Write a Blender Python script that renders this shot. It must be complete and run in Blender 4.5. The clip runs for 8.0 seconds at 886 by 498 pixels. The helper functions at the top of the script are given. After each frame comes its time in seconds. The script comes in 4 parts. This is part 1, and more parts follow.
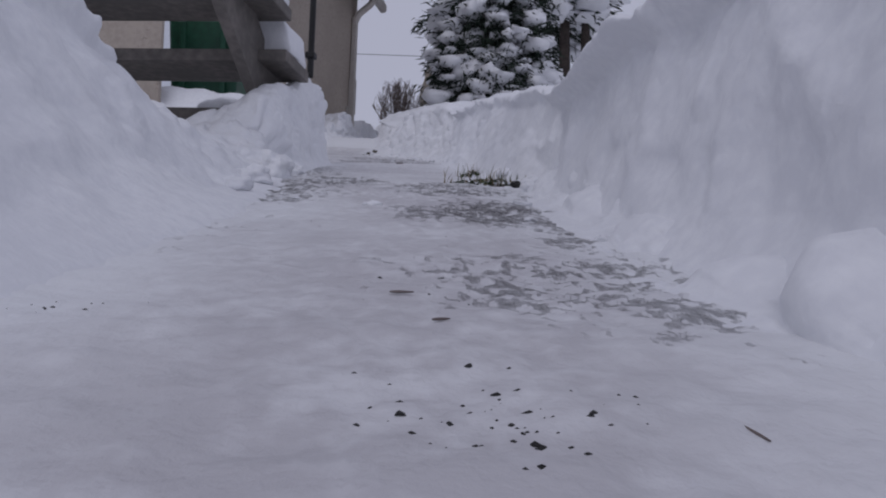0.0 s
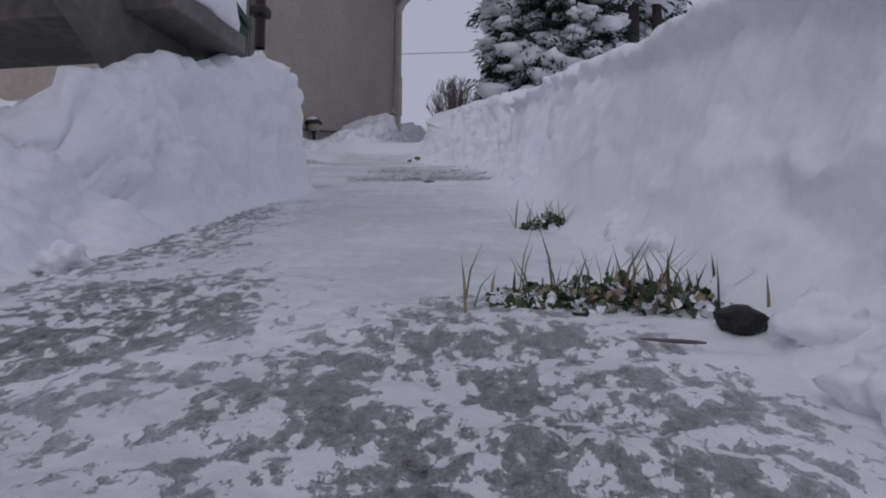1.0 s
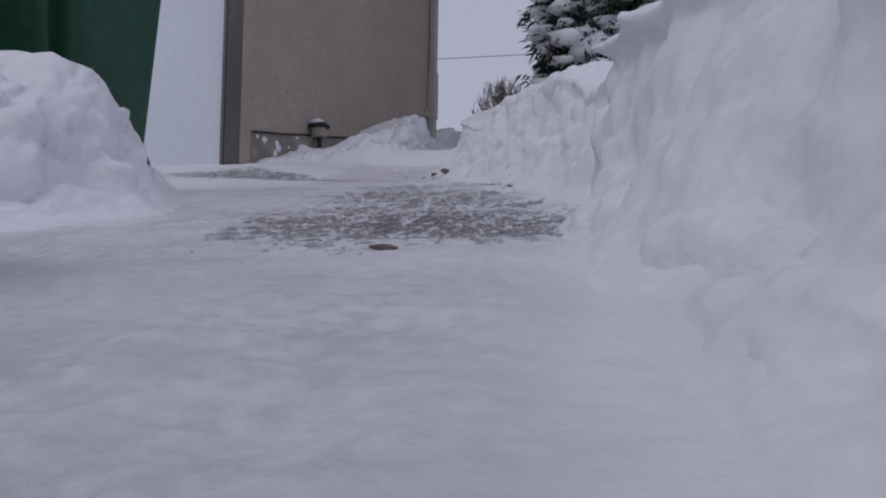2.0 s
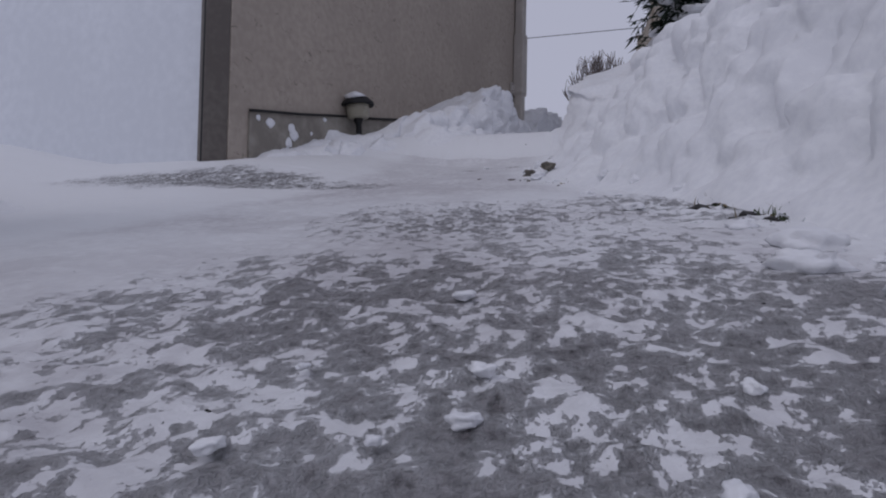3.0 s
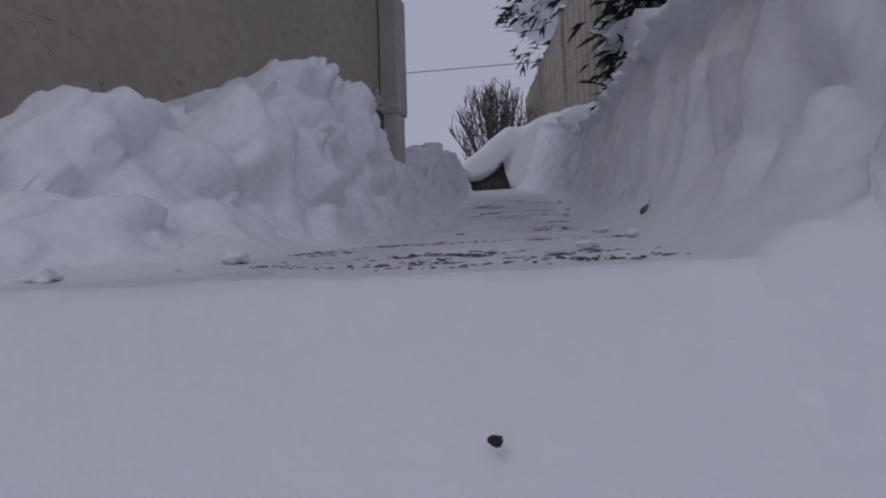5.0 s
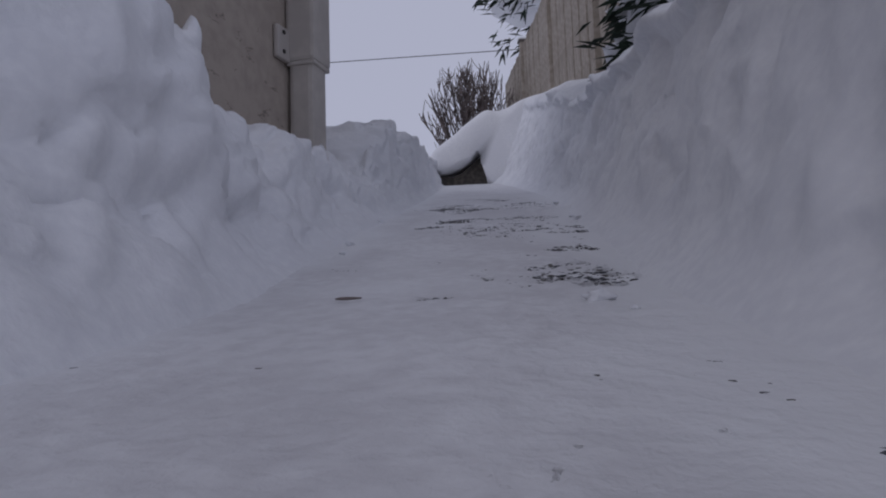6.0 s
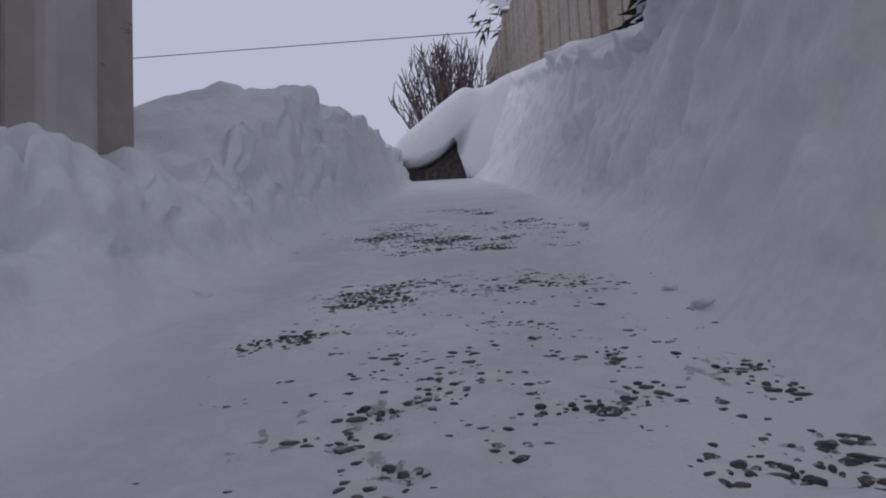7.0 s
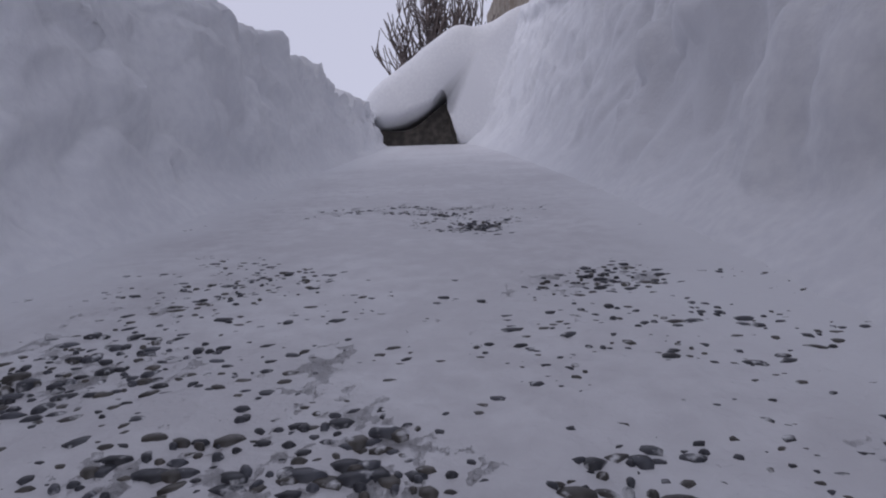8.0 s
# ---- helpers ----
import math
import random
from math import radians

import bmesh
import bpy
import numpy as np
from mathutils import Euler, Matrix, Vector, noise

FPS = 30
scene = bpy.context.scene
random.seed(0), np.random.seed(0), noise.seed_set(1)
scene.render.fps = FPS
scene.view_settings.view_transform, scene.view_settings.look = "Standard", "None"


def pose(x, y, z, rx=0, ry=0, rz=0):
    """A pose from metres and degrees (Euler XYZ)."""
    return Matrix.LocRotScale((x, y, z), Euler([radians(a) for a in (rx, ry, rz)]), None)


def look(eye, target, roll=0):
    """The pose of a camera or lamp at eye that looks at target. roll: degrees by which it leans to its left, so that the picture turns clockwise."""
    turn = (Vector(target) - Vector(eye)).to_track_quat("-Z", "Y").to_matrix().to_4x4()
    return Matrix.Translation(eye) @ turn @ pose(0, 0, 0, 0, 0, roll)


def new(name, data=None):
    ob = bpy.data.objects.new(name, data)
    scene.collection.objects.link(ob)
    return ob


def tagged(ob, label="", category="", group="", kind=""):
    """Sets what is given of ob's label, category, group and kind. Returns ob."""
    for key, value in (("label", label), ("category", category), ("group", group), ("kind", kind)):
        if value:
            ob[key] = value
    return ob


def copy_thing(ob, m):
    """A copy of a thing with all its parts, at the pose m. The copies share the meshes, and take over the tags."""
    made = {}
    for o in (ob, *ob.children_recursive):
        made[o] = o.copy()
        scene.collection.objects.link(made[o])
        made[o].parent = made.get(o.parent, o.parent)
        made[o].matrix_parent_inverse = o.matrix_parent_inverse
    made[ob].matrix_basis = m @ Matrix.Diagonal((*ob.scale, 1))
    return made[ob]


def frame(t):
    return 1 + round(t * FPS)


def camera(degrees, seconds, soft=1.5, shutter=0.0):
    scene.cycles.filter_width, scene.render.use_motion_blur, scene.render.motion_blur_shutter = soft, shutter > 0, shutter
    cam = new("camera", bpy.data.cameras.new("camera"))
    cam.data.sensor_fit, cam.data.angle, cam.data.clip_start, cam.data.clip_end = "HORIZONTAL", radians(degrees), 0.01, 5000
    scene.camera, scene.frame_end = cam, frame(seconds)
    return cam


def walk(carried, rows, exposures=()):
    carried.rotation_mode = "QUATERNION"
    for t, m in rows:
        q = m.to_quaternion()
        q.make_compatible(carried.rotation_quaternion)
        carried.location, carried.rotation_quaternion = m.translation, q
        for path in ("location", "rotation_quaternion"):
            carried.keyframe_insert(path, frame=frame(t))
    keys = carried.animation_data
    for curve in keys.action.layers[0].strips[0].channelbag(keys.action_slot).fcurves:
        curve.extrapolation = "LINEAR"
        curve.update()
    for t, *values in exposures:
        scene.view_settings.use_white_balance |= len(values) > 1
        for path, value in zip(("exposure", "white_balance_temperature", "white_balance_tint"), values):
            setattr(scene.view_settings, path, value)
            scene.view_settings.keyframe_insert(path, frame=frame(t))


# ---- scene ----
cam = camera(70.0, 8.0, soft=2.0)
# seconds, eye x y z, yaw, pitch, roll
ROWS = [
    (0.0, 0.000, 0.000, -0.000, -0.00, 1.83, -2.16),
    (0.5, 0.024, 0.678, 0.142, 4.40, 1.59, -0.58),
    (1.0, 0.032, 1.384, 0.301, 5.91, 1.70, -0.62),
    (2.5, -0.210, 4.025, 0.783, 14.63, 2.71, -1.14),
    (3.0, -0.470, 4.928, 0.954, 18.01, 1.58, -1.20),
    (3.5, -0.682, 5.758, 1.104, 15.70, 1.54, -0.71),
    (4.0, -0.857, 6.654, 1.305, 14.28, 2.34, -0.29),
    (4.5, -1.035, 7.441, 1.497, 10.62, 4.00, -0.20),
    (4.8, -1.100, 7.903, 1.623, 8.93, 5.45, 0.76),
    (5.0, -1.120, 8.154, 1.708, 7.46, 5.58, 1.97),
    (5.2, -1.137, 8.408, 1.773, 7.24, 5.89, 0.55),
    (6.3, -1.123, 9.579, 1.965, 5.11, 3.55, 2.16),
    (6.5, -1.137, 9.797, 2.008, 5.51, 2.33, 1.90),
    (7.0, -1.125, 10.435, 2.174, 3.91, 4.09, 2.61),
    (7.5, -1.119, 10.965, 2.257, 5.30, 2.46, 1.46),
    (8.0, -1.121, 11.544, 2.368, 3.27, 1.09, 1.10),
]
walk(cam, [(t, pose(x, y, z, 90 + pitch, roll, yaw)) for t, x, y, z, yaw, pitch, roll in ROWS],
     exposures=[(0.0, -1.03, 6100, 17), (1.0, -1.05, 6100, 17), (2.5, -0.99, 6100, 17), (4.0, -0.99, 6100, 17), (4.5, -1.11, 6050, 17), (5.0, -1.20, 6000, 17), (5.2, -1.14, 6000, 17), (6.5, -0.90, 6050, 17), (7.0, -0.75, 6100, 17), (7.5, -0.56, 6150, 17), (8.0, -0.50, 6150, 18)])

# ---------------------------------------------------------------- light: overcast winter day
world = bpy.data.worlds.new("overcast_sky")
scene.world = world
world.use_nodes = True
wn = world.node_tree
wn.nodes.clear()
sky = wn.nodes.new("ShaderNodeTexSky")
sky.sky_type, sky.sun_disc = "NISHITA", False
sky.sun_elevation, sky.sun_rotation, sky.air_density, sky.dust_density = radians(50), radians(200), 1.0, 6.0
cloud = wn.nodes.new("ShaderNodeHueSaturation")
cloud.inputs["Saturation"].default_value = 0.3
cover = wn.nodes.new("ShaderNodeMixRGB")          # an even sheet of cloud over the clear sky
cover.inputs["Fac"].default_value = 0.8
cover.inputs["Color2"].default_value = (9.3, 9.6, 11.0, 1)
bg = wn.nodes.new("ShaderNodeBackground")
bg.inputs["Strength"].default_value = 0.10
wout = wn.nodes.new("ShaderNodeOutputWorld")
wn.links.new(sky.outputs["Color"], cloud.inputs["Color"])
wn.links.new(cloud.outputs["Color"], cover.inputs["Color1"])
wn.links.new(cover.outputs["Color"], bg.inputs["Color"])
wn.links.new(bg.outputs["Background"], wout.inputs["Surface"])

sun_data = bpy.data.lights.new("sun", "SUN")
sun_data.energy, sun_data.angle, sun_data.color = 0.5, radians(40), (1.0, 0.97, 0.94)
sun = new("sun", sun_data)
sun.matrix_world = look((-6, -4, 12), (0, 6, 0))


# ---------------------------------------------------------------- materials
def material(name, base, dark=None, rough=0.8, grain=40.0, stain=2.0, bump=0.2, bump_size=80.0, depth=0.004, metallic=0.0, amount=0.5, spec=0.3, sss=0.0):
    """Two scales of colour change and a fine relief, in metres of the object's own space."""
    m = bpy.data.materials.new(name)
    m.use_nodes = True
    nt = m.node_tree
    b = nt.nodes["Principled BSDF"]
    b.inputs["Roughness"].default_value, b.inputs["Metallic"].default_value = rough, metallic
    b.inputs["Specular IOR Level"].default_value = spec
    if sss:
        b.inputs["Subsurface Weight"].default_value = sss
        b.inputs["Subsurface Radius"].default_value = (0.03, 0.035, 0.045)
        b.inputs["Subsurface Scale"].default_value = 0.5
    tc = nt.nodes.new("ShaderNodeTexCoord")
    n1 = nt.nodes.new("ShaderNodeTexNoise")
    n1.inputs["Scale"].default_value, n1.inputs["Detail"].default_value = grain, 6
    n2 = nt.nodes.new("ShaderNodeTexNoise")
    n2.inputs["Scale"].default_value, n2.inputs["Detail"].default_value = stain, 5
    mix = nt.nodes.new("ShaderNodeMath")
    mix.operation = "MULTIPLY"
    ramp = nt.nodes.new("ShaderNodeValToRGB")
    ramp.color_ramp.elements[0].position, ramp.color_ramp.elements[1].position = 0.25 - 0.12 * amount, 0.25 + 0.12
    dark = dark or tuple(v * 0.8 for v in base)
    ramp.color_ramp.elements[0].color, ramp.color_ramp.elements[1].color = (*dark, 1), (*base, 1)
    for n in (n1, n2):
        nt.links.new(tc.outputs["Object"], n.inputs["Vector"])
    nt.links.new(n1.outputs["Fac"], mix.inputs[0])
    nt.links.new(n2.outputs["Fac"], mix.inputs[1])
    nt.links.new(mix.outputs[0], ramp.inputs["Fac"])
    nt.links.new(ramp.outputs["Color"], b.inputs["Base Color"])
    n3 = nt.nodes.new("ShaderNodeTexNoise")
    n3.inputs["Scale"].default_value, n3.inputs["Detail"].default_value = bump_size, 5
    bp = nt.nodes.new("ShaderNodeBump")
    bp.inputs["Strength"].default_value, bp.inputs["Distance"].default_value = bump, depth
    nt.links.new(tc.outputs["Object"], n3.inputs["Vector"])
    nt.links.new(n3.outputs["Fac"], bp.inputs["Height"])
    nt.links.new(bp.outputs["Normal"], b.inputs["Normal"])
    return m


SNOW = material("snow", (0.83, 0.84, 0.86), (0.76, 0.77, 0.80), rough=0.65, grain=60, stain=3, bump=0.35, bump_size=120, depth=0.004, spec=0.25)


def add_slush(m, wet, rough):
    """Mixes grey wet slush into the trodden snow where the mesh carries it, broken up by two noises."""
    nt = m.node_tree
    b = nt.nodes["Principled BSDF"]
    source = b.inputs["Base Color"].links[0].from_socket
    at = nt.nodes.new("ShaderNodeAttribute")
    at.attribute_name = "slush"
    tc = nt.nodes.new("ShaderNodeTexCoord")
    mp = nt.nodes.new("ShaderNodeMapping")
    mp.inputs["Scale"].default_value = (1.1, 0.8, 1)
    nt.links.new(tc.outputs["Object"], mp.inputs["Vector"])
    parts = []
    for size, detail in ((21, 8), (70, 7)):
        n = nt.nodes.new("ShaderNodeTexNoise")
        n.inputs["Scale"].default_value, n.inputs["Detail"].default_value = size, detail
        n.inputs["Roughness"].default_value = 0.65
        nt.links.new(mp.outputs["Vector"], n.inputs["Vector"])
        parts.append(n)
    add = nt.nodes.new("ShaderNodeMath")
    add.operation = "ADD"
    nt.links.new(parts[0].outputs["Fac"], add.inputs[0])
    nt.links.new(parts[1].outputs["Fac"], add.inputs[1])
    low = nt.nodes.new("ShaderNodeMath")
    low.operation = "MULTIPLY_ADD"
    low.inputs[1].default_value, low.inputs[2].default_value = 2.7, -2.70
    nt.links.new(add.outputs[0], low.inputs[0])
    weight = nt.nodes.new("ShaderNodeMath")         # little break-up where the snow lies thick
    weight.operation, weight.use_clamp = "MULTIPLY_ADD", True
    weight.inputs[1].default_value, weight.inputs[2].default_value = 2.4, 0.16
    nt.links.new(at.outputs["Fac"], weight.inputs[0])
    broken = nt.nodes.new("ShaderNodeMath")
    broken.operation = "MULTIPLY"
    nt.links.new(low.outputs[0], broken.inputs[0])
    nt.links.new(weight.outputs[0], broken.inputs[1])
    both = nt.nodes.new("ShaderNodeMath")
    both.operation = "MULTIPLY_ADD"
    both.inputs[1].default_value = 1.25
    nt.links.new(at.outputs["Fac"], both.inputs[0])
    nt.links.new(broken.outputs[0], both.inputs[2])
    ramp = nt.nodes.new("ShaderNodeValToRGB")
    ramp.color_ramp.elements[0].position, ramp.color_ramp.elements[1].position = 0.22, 0.95
    for at_fac, tone in ((0.36, 0.24), (0.50, 0.50), (0.66, 0.68)):
        ramp.color_ramp.elements.new(at_fac).color = (tone, tone, tone, 1)
    nt.links.new(both.outputs[0], ramp.inputs["Fac"])
    mix = nt.nodes.new("ShaderNodeMixRGB")
    flake = nt.nodes.new("ShaderNodeTexNoise")
    flake.inputs["Scale"].default_value, flake.inputs["Detail"].default_value, flake.inputs["Roughness"].default_value = 120, 6, 0.7
    tones = nt.nodes.new("ShaderNodeValToRGB")
    tones.color_ramp.elements[0].position, tones.color_ramp.elements[1].position = 0.40, 0.62
    tones.color_ramp.elements[0].color, tones.color_ramp.elements[1].color = (*(0.62 * v for v in wet), 1), (*(2.5 * v for v in wet), 1)
    nt.links.new(mp.outputs["Vector"], flake.inputs["Vector"])
    nt.links.new(flake.outputs["Fac"], tones.inputs["Fac"])
    nt.links.new(tones.outputs["Color"], mix.inputs["Color2"])
    nt.links.new(ramp.outputs["Color"], mix.inputs["Fac"])
    nt.links.new(source, mix.inputs["Color1"])
    nt.links.new(mix.outputs["Color"], b.inputs["Base Color"])
    pure = nt.nodes.new("ShaderNodeAttribute")
    pure.attribute_name = "clean"
    top = nt.nodes.new("ShaderNodeMixRGB")
    top.inputs["Color2"].default_value = (0.77, 0.78, 0.80, 1)
    nt.links.new(pure.outputs["Fac"], top.inputs["Fac"])
    nt.links.new(source, top.inputs["Color1"])
    nt.links.new(top.outputs["Color"], mix.inputs["Color1"])
    bump = b.inputs["Normal"].links[0].from_node
    crust = nt.nodes.new("ShaderNodeBump")
    crust.invert = True
    crust.inputs["Strength"].default_value, crust.inputs["Distance"].default_value = 0.9, 0.010
    nt.links.new(ramp.outputs["Color"], crust.inputs["Height"])
    nt.links.new(crust.outputs["Normal"], bump.inputs["Normal"])
    mr = nt.nodes.new("ShaderNodeMapRange")
    mr.inputs["To Min"].default_value, mr.inputs["To Max"].default_value = b.inputs["Roughness"].default_value, rough
    nt.links.new(ramp.outputs["Color"], mr.inputs["Value"])
    nt.links.new(mr.outputs["Result"], b.inputs["Roughness"])


PACKED = material("packed_snow", (0.70, 0.70, 0.72), (0.54, 0.53, 0.55), rough=0.5, grain=45, stain=6, bump=0.6, bump_size=90, depth=0.004, spec=0.35)
add_slush(PACKED, (0.14, 0.133, 0.138), 0.3)
ASPHALT = material("wet_asphalt", (0.14, 0.13, 0.135), (0.07, 0.068, 0.07), rough=0.35, grain=180, stain=14, bump=0.6, bump_size=260, depth=0.003, spec=0.5)
CONCRETE = material("wet_concrete", (0.22, 0.21, 0.2), (0.12, 0.115, 0.11), rough=0.45, grain=160, stain=10, bump=0.5, bump_size=260, depth=0.002)
STUCCO = material("taupe_stucco", (0.40, 0.35, 0.30), (0.335, 0.292, 0.25), rough=0.9, grain=25, stain=1.5, bump=0.5, bump_size=14, depth=0.006)


def add_cracks(m):
    """Short dark hairline cracks and trowel nicks in the render coat."""
    nt = m.node_tree
    b = nt.nodes["Principled BSDF"]
    source = b.inputs["Base Color"].links[0].from_socket
    tc, mp = nt.nodes.new("ShaderNodeTexCoord"), nt.nodes.new("ShaderNodeMapping")
    mp.inputs["Scale"].default_value = (1, 1, 2.4)
    nt.links.new(tc.outputs["Object"], mp.inputs["Vector"])
    line, patch = nt.nodes.new("ShaderNodeTexNoise"), nt.nodes.new("ShaderNodeTexNoise")
    line.inputs["Scale"].default_value, line.inputs["Detail"].default_value = 6.5, 5
    patch.inputs["Scale"].default_value, patch.inputs["Detail"].default_value = 8.0, 3
    for n in (line, patch):
        nt.links.new(mp.outputs["Vector"], n.inputs["Vector"])
    away = nt.nodes.new("ShaderNodeMath")
    away.operation, away.inputs[1].default_value, away.inputs[2].default_value = "COMPARE", 0.5, 0.007
    nt.links.new(line.outputs["Fac"], away.inputs[0])
    some = nt.nodes.new("ShaderNodeMath")
    some.operation, some.inputs[1].default_value = "GREATER_THAN", 0.58
    nt.links.new(patch.outputs["Fac"], some.inputs[0])
    both, deep = nt.nodes.new("ShaderNodeMath"), nt.nodes.new("ShaderNodeMath")
    both.operation = deep.operation = "MULTIPLY"
    nt.links.new(away.outputs[0], both.inputs[0])
    nt.links.new(some.outputs[0], both.inputs[1])
    nt.links.new(both.outputs[0], deep.inputs[0])
    deep.inputs[1].default_value = 0.55
    mix = nt.nodes.new("ShaderNodeMixRGB")
    mix.inputs["Color2"].default_value = (0.09, 0.08, 0.07, 1)
    nt.links.new(deep.outputs[0], mix.inputs["Fac"])
    nt.links.new(source, mix.inputs["Color1"])
    nt.links.new(mix.outputs["Color"], b.inputs["Base Color"])


add_cracks(STUCCO)
FOUNDATION = material("foundation_concrete", (0.33, 0.31, 0.27), (0.22, 0.2, 0.175), rough=0.85, grain=14, stain=3, bump=0.3, bump_size=60, depth=0.003)
TRIM = material("dark_taupe_trim", (0.15, 0.135, 0.12), (0.115, 0.1, 0.09), rough=0.6, grain=30, stain=2, bump=0.1)
DOOR_WHITE = material("white_door_paint", (0.72, 0.75, 0.8), (0.66, 0.69, 0.74), rough=0.45, grain=18, stain=1.2, bump=0.08, bump_size=200)
GREY_PAINT = material("grey_stair_paint", (0.2, 0.18, 0.165), (0.13, 0.12, 0.11), rough=0.7, grain=30, stain=3, bump=0.2, bump_size=90)
BIN_GREEN = material("green_plastic", (0.012, 0.075, 0.04), (0.008, 0.05, 0.028), rough=0.45, grain=20, stain=2, bump=0.05)
BLACK = material("black_plastic", (0.02, 0.02, 0.022), (0.012, 0.012, 0.013), rough=0.5, grain=40, stain=4, bump=0.1)
GLASS_FROST = material("frosted_plastic", (0.42, 0.4, 0.33), (0.3, 0.28, 0.22), rough=0.35, grain=30, stain=6, bump=0.05)
PIPE = material("painted_downspout", (0.5, 0.47, 0.43), (0.42, 0.39, 0.36), rough=0.55, grain=20, stain=3, bump=0.06)
FENCE_WOOD = material("tan_fence_wood", (0.38, 0.34, 0.29), (0.27, 0.235, 0.195), rough=0.8, grain=18, stain=2.5, bump=0.3, bump_size=40)
BARK = material("dark_bark", (0.07, 0.055, 0.048), (0.035, 0.028, 0.025), rough=0.9, grain=22, stain=4, bump=0.7, bump_size=18, depth=0.02)
TWIG = material("bare_twigs", (0.2, 0.165, 0.155), (0.12, 0.1, 0.095), rough=0.85, grain=20, stain=4, bump=0.2)
NEEDLES = material("dark_conifer_needles", (0.028, 0.045, 0.03), (0.014, 0.022, 0.016), rough=0.7, grain=6, stain=1.2, bump=0.1)
GRASS = material("wet_grass", (0.09, 0.12, 0.05), (0.04, 0.055, 0.028), rough=0.6, grain=60, stain=20, bump=0.1)
STRAW = material("dead_grass", (0.3, 0.25, 0.15), (0.2, 0.16, 0.1), rough=0.8, grain=60, stain=20, bump=0.1)
SOIL = material("dark_wet_soil", (0.03, 0.027, 0.026), (0.014, 0.013, 0.013), rough=0.5, grain=60, stain=15, bump=0.7, bump_size=90, depth=0.006)
PALE_STONE = material("olive_brown_stone", (0.22, 0.2, 0.165), (0.11, 0.1, 0.085), rough=0.8, grain=60, stain=20, bump=0.6, bump_size=90, depth=0.004)
STONE = material("brown_stone", (0.12, 0.105, 0.09), (0.05, 0.045, 0.04), rough=0.75, grain=30, stain=5, bump=0.6, bump_size=40, depth=0.006)
CABLE = material("black_cable", (0.05, 0.05, 0.055), rough=0.6)


# ---------------------------------------------------------------- mesh helpers
def finish(name, bm, mat, parent=None, label="", smooth=False):
    me = bpy.data.meshes.new(name)
    bm.to_mesh(me)
    bm.free()
    if smooth:
        me.polygons.foreach_set("use_smooth", [True] * len(me.polygons))
    me.materials.append(mat)
    ob = new(name, me)
    if parent is not None:
        ob.parent = parent
    if label:
        tagged(ob, label)
    return ob


def part(name, bm, mat, parent, label="", smooth=False):
    return finish(name, bm, mat, parent, label, smooth)


def thing(name, label, category, group="", kind="", at=(0, 0, 0)):
    ob = new(name)
    ob.location = at
    return tagged(ob, label, category, group, kind)


def box(cx, cy, cz, sx, sy, sz, m=None, bevel=0.0, bm=None):
    """A box of full sizes sx, sy, sz about a centre, bevelled."""
    made = bmesh.new()
    bmesh.ops.create_cube(made, size=1.0)
    bmesh.ops.scale(made, vec=(sx, sy, sz), verts=made.verts)
    if bevel:
        bmesh.ops.bevel(made, geom=list(made.edges), offset=bevel, segments=2, affect="EDGES", profile=0.6)
    bmesh.ops.translate(made, vec=(cx, cy, cz), verts=made.verts)
    if m is not None:
        made.transform(m)
    return made


def lathe(profile, segments=28):
    """A solid turned about z from (radius, height) pairs."""
    bm = bmesh.new()
    rings = []
    for radius, z in profile:
        rings.append([bm.verts.new((max(radius, 1e-4) * math.cos(2 * math.pi * k / segments), max(radius, 1e-4) * math.sin(2 * math.pi * k / segments), z)) for k in range(segments)])
    for a, b in zip(rings, rings[1:]):
        for k in range(segments):
            bm.faces.new((a[k], a[(k + 1) % segments], b[(k + 1) % segments], b[k]))
    bm.faces.new(list(reversed(rings[0])))
    bm.faces.new(rings[-1])
    return bm


def tube(points, radii, sides=7, bm=None):
    """A tapered round branch along points."""
    bm = bm or bmesh.new()
    last = None
    pts = [Vector(p) for p in points]
    for i, p in enumerate(pts):
        d = (pts[min(i + 1, len(pts) - 1)] - pts[max(i - 1, 0)]).normalized()
        u = d.orthogonal().normalized()
        w = d.cross(u)
        ring = [bm.verts.new(p + radii[i] * (math.cos(2 * math.pi * k / sides) * u + math.sin(2 * math.pi * k / sides) * w)) for k in range(sides)]
        if last:
            # match the nearest start to avoid twisting
            k0 = min(range(sides), key=lambda k: (ring[k].co - last[0].co).length)
            ring = ring[k0:] + ring[:k0]
            for k in range(sides):
                bm.faces.new((last[k], last[(k + 1) % sides], ring[(k + 1) % sides], ring[k]))
        last = ring
    return bm


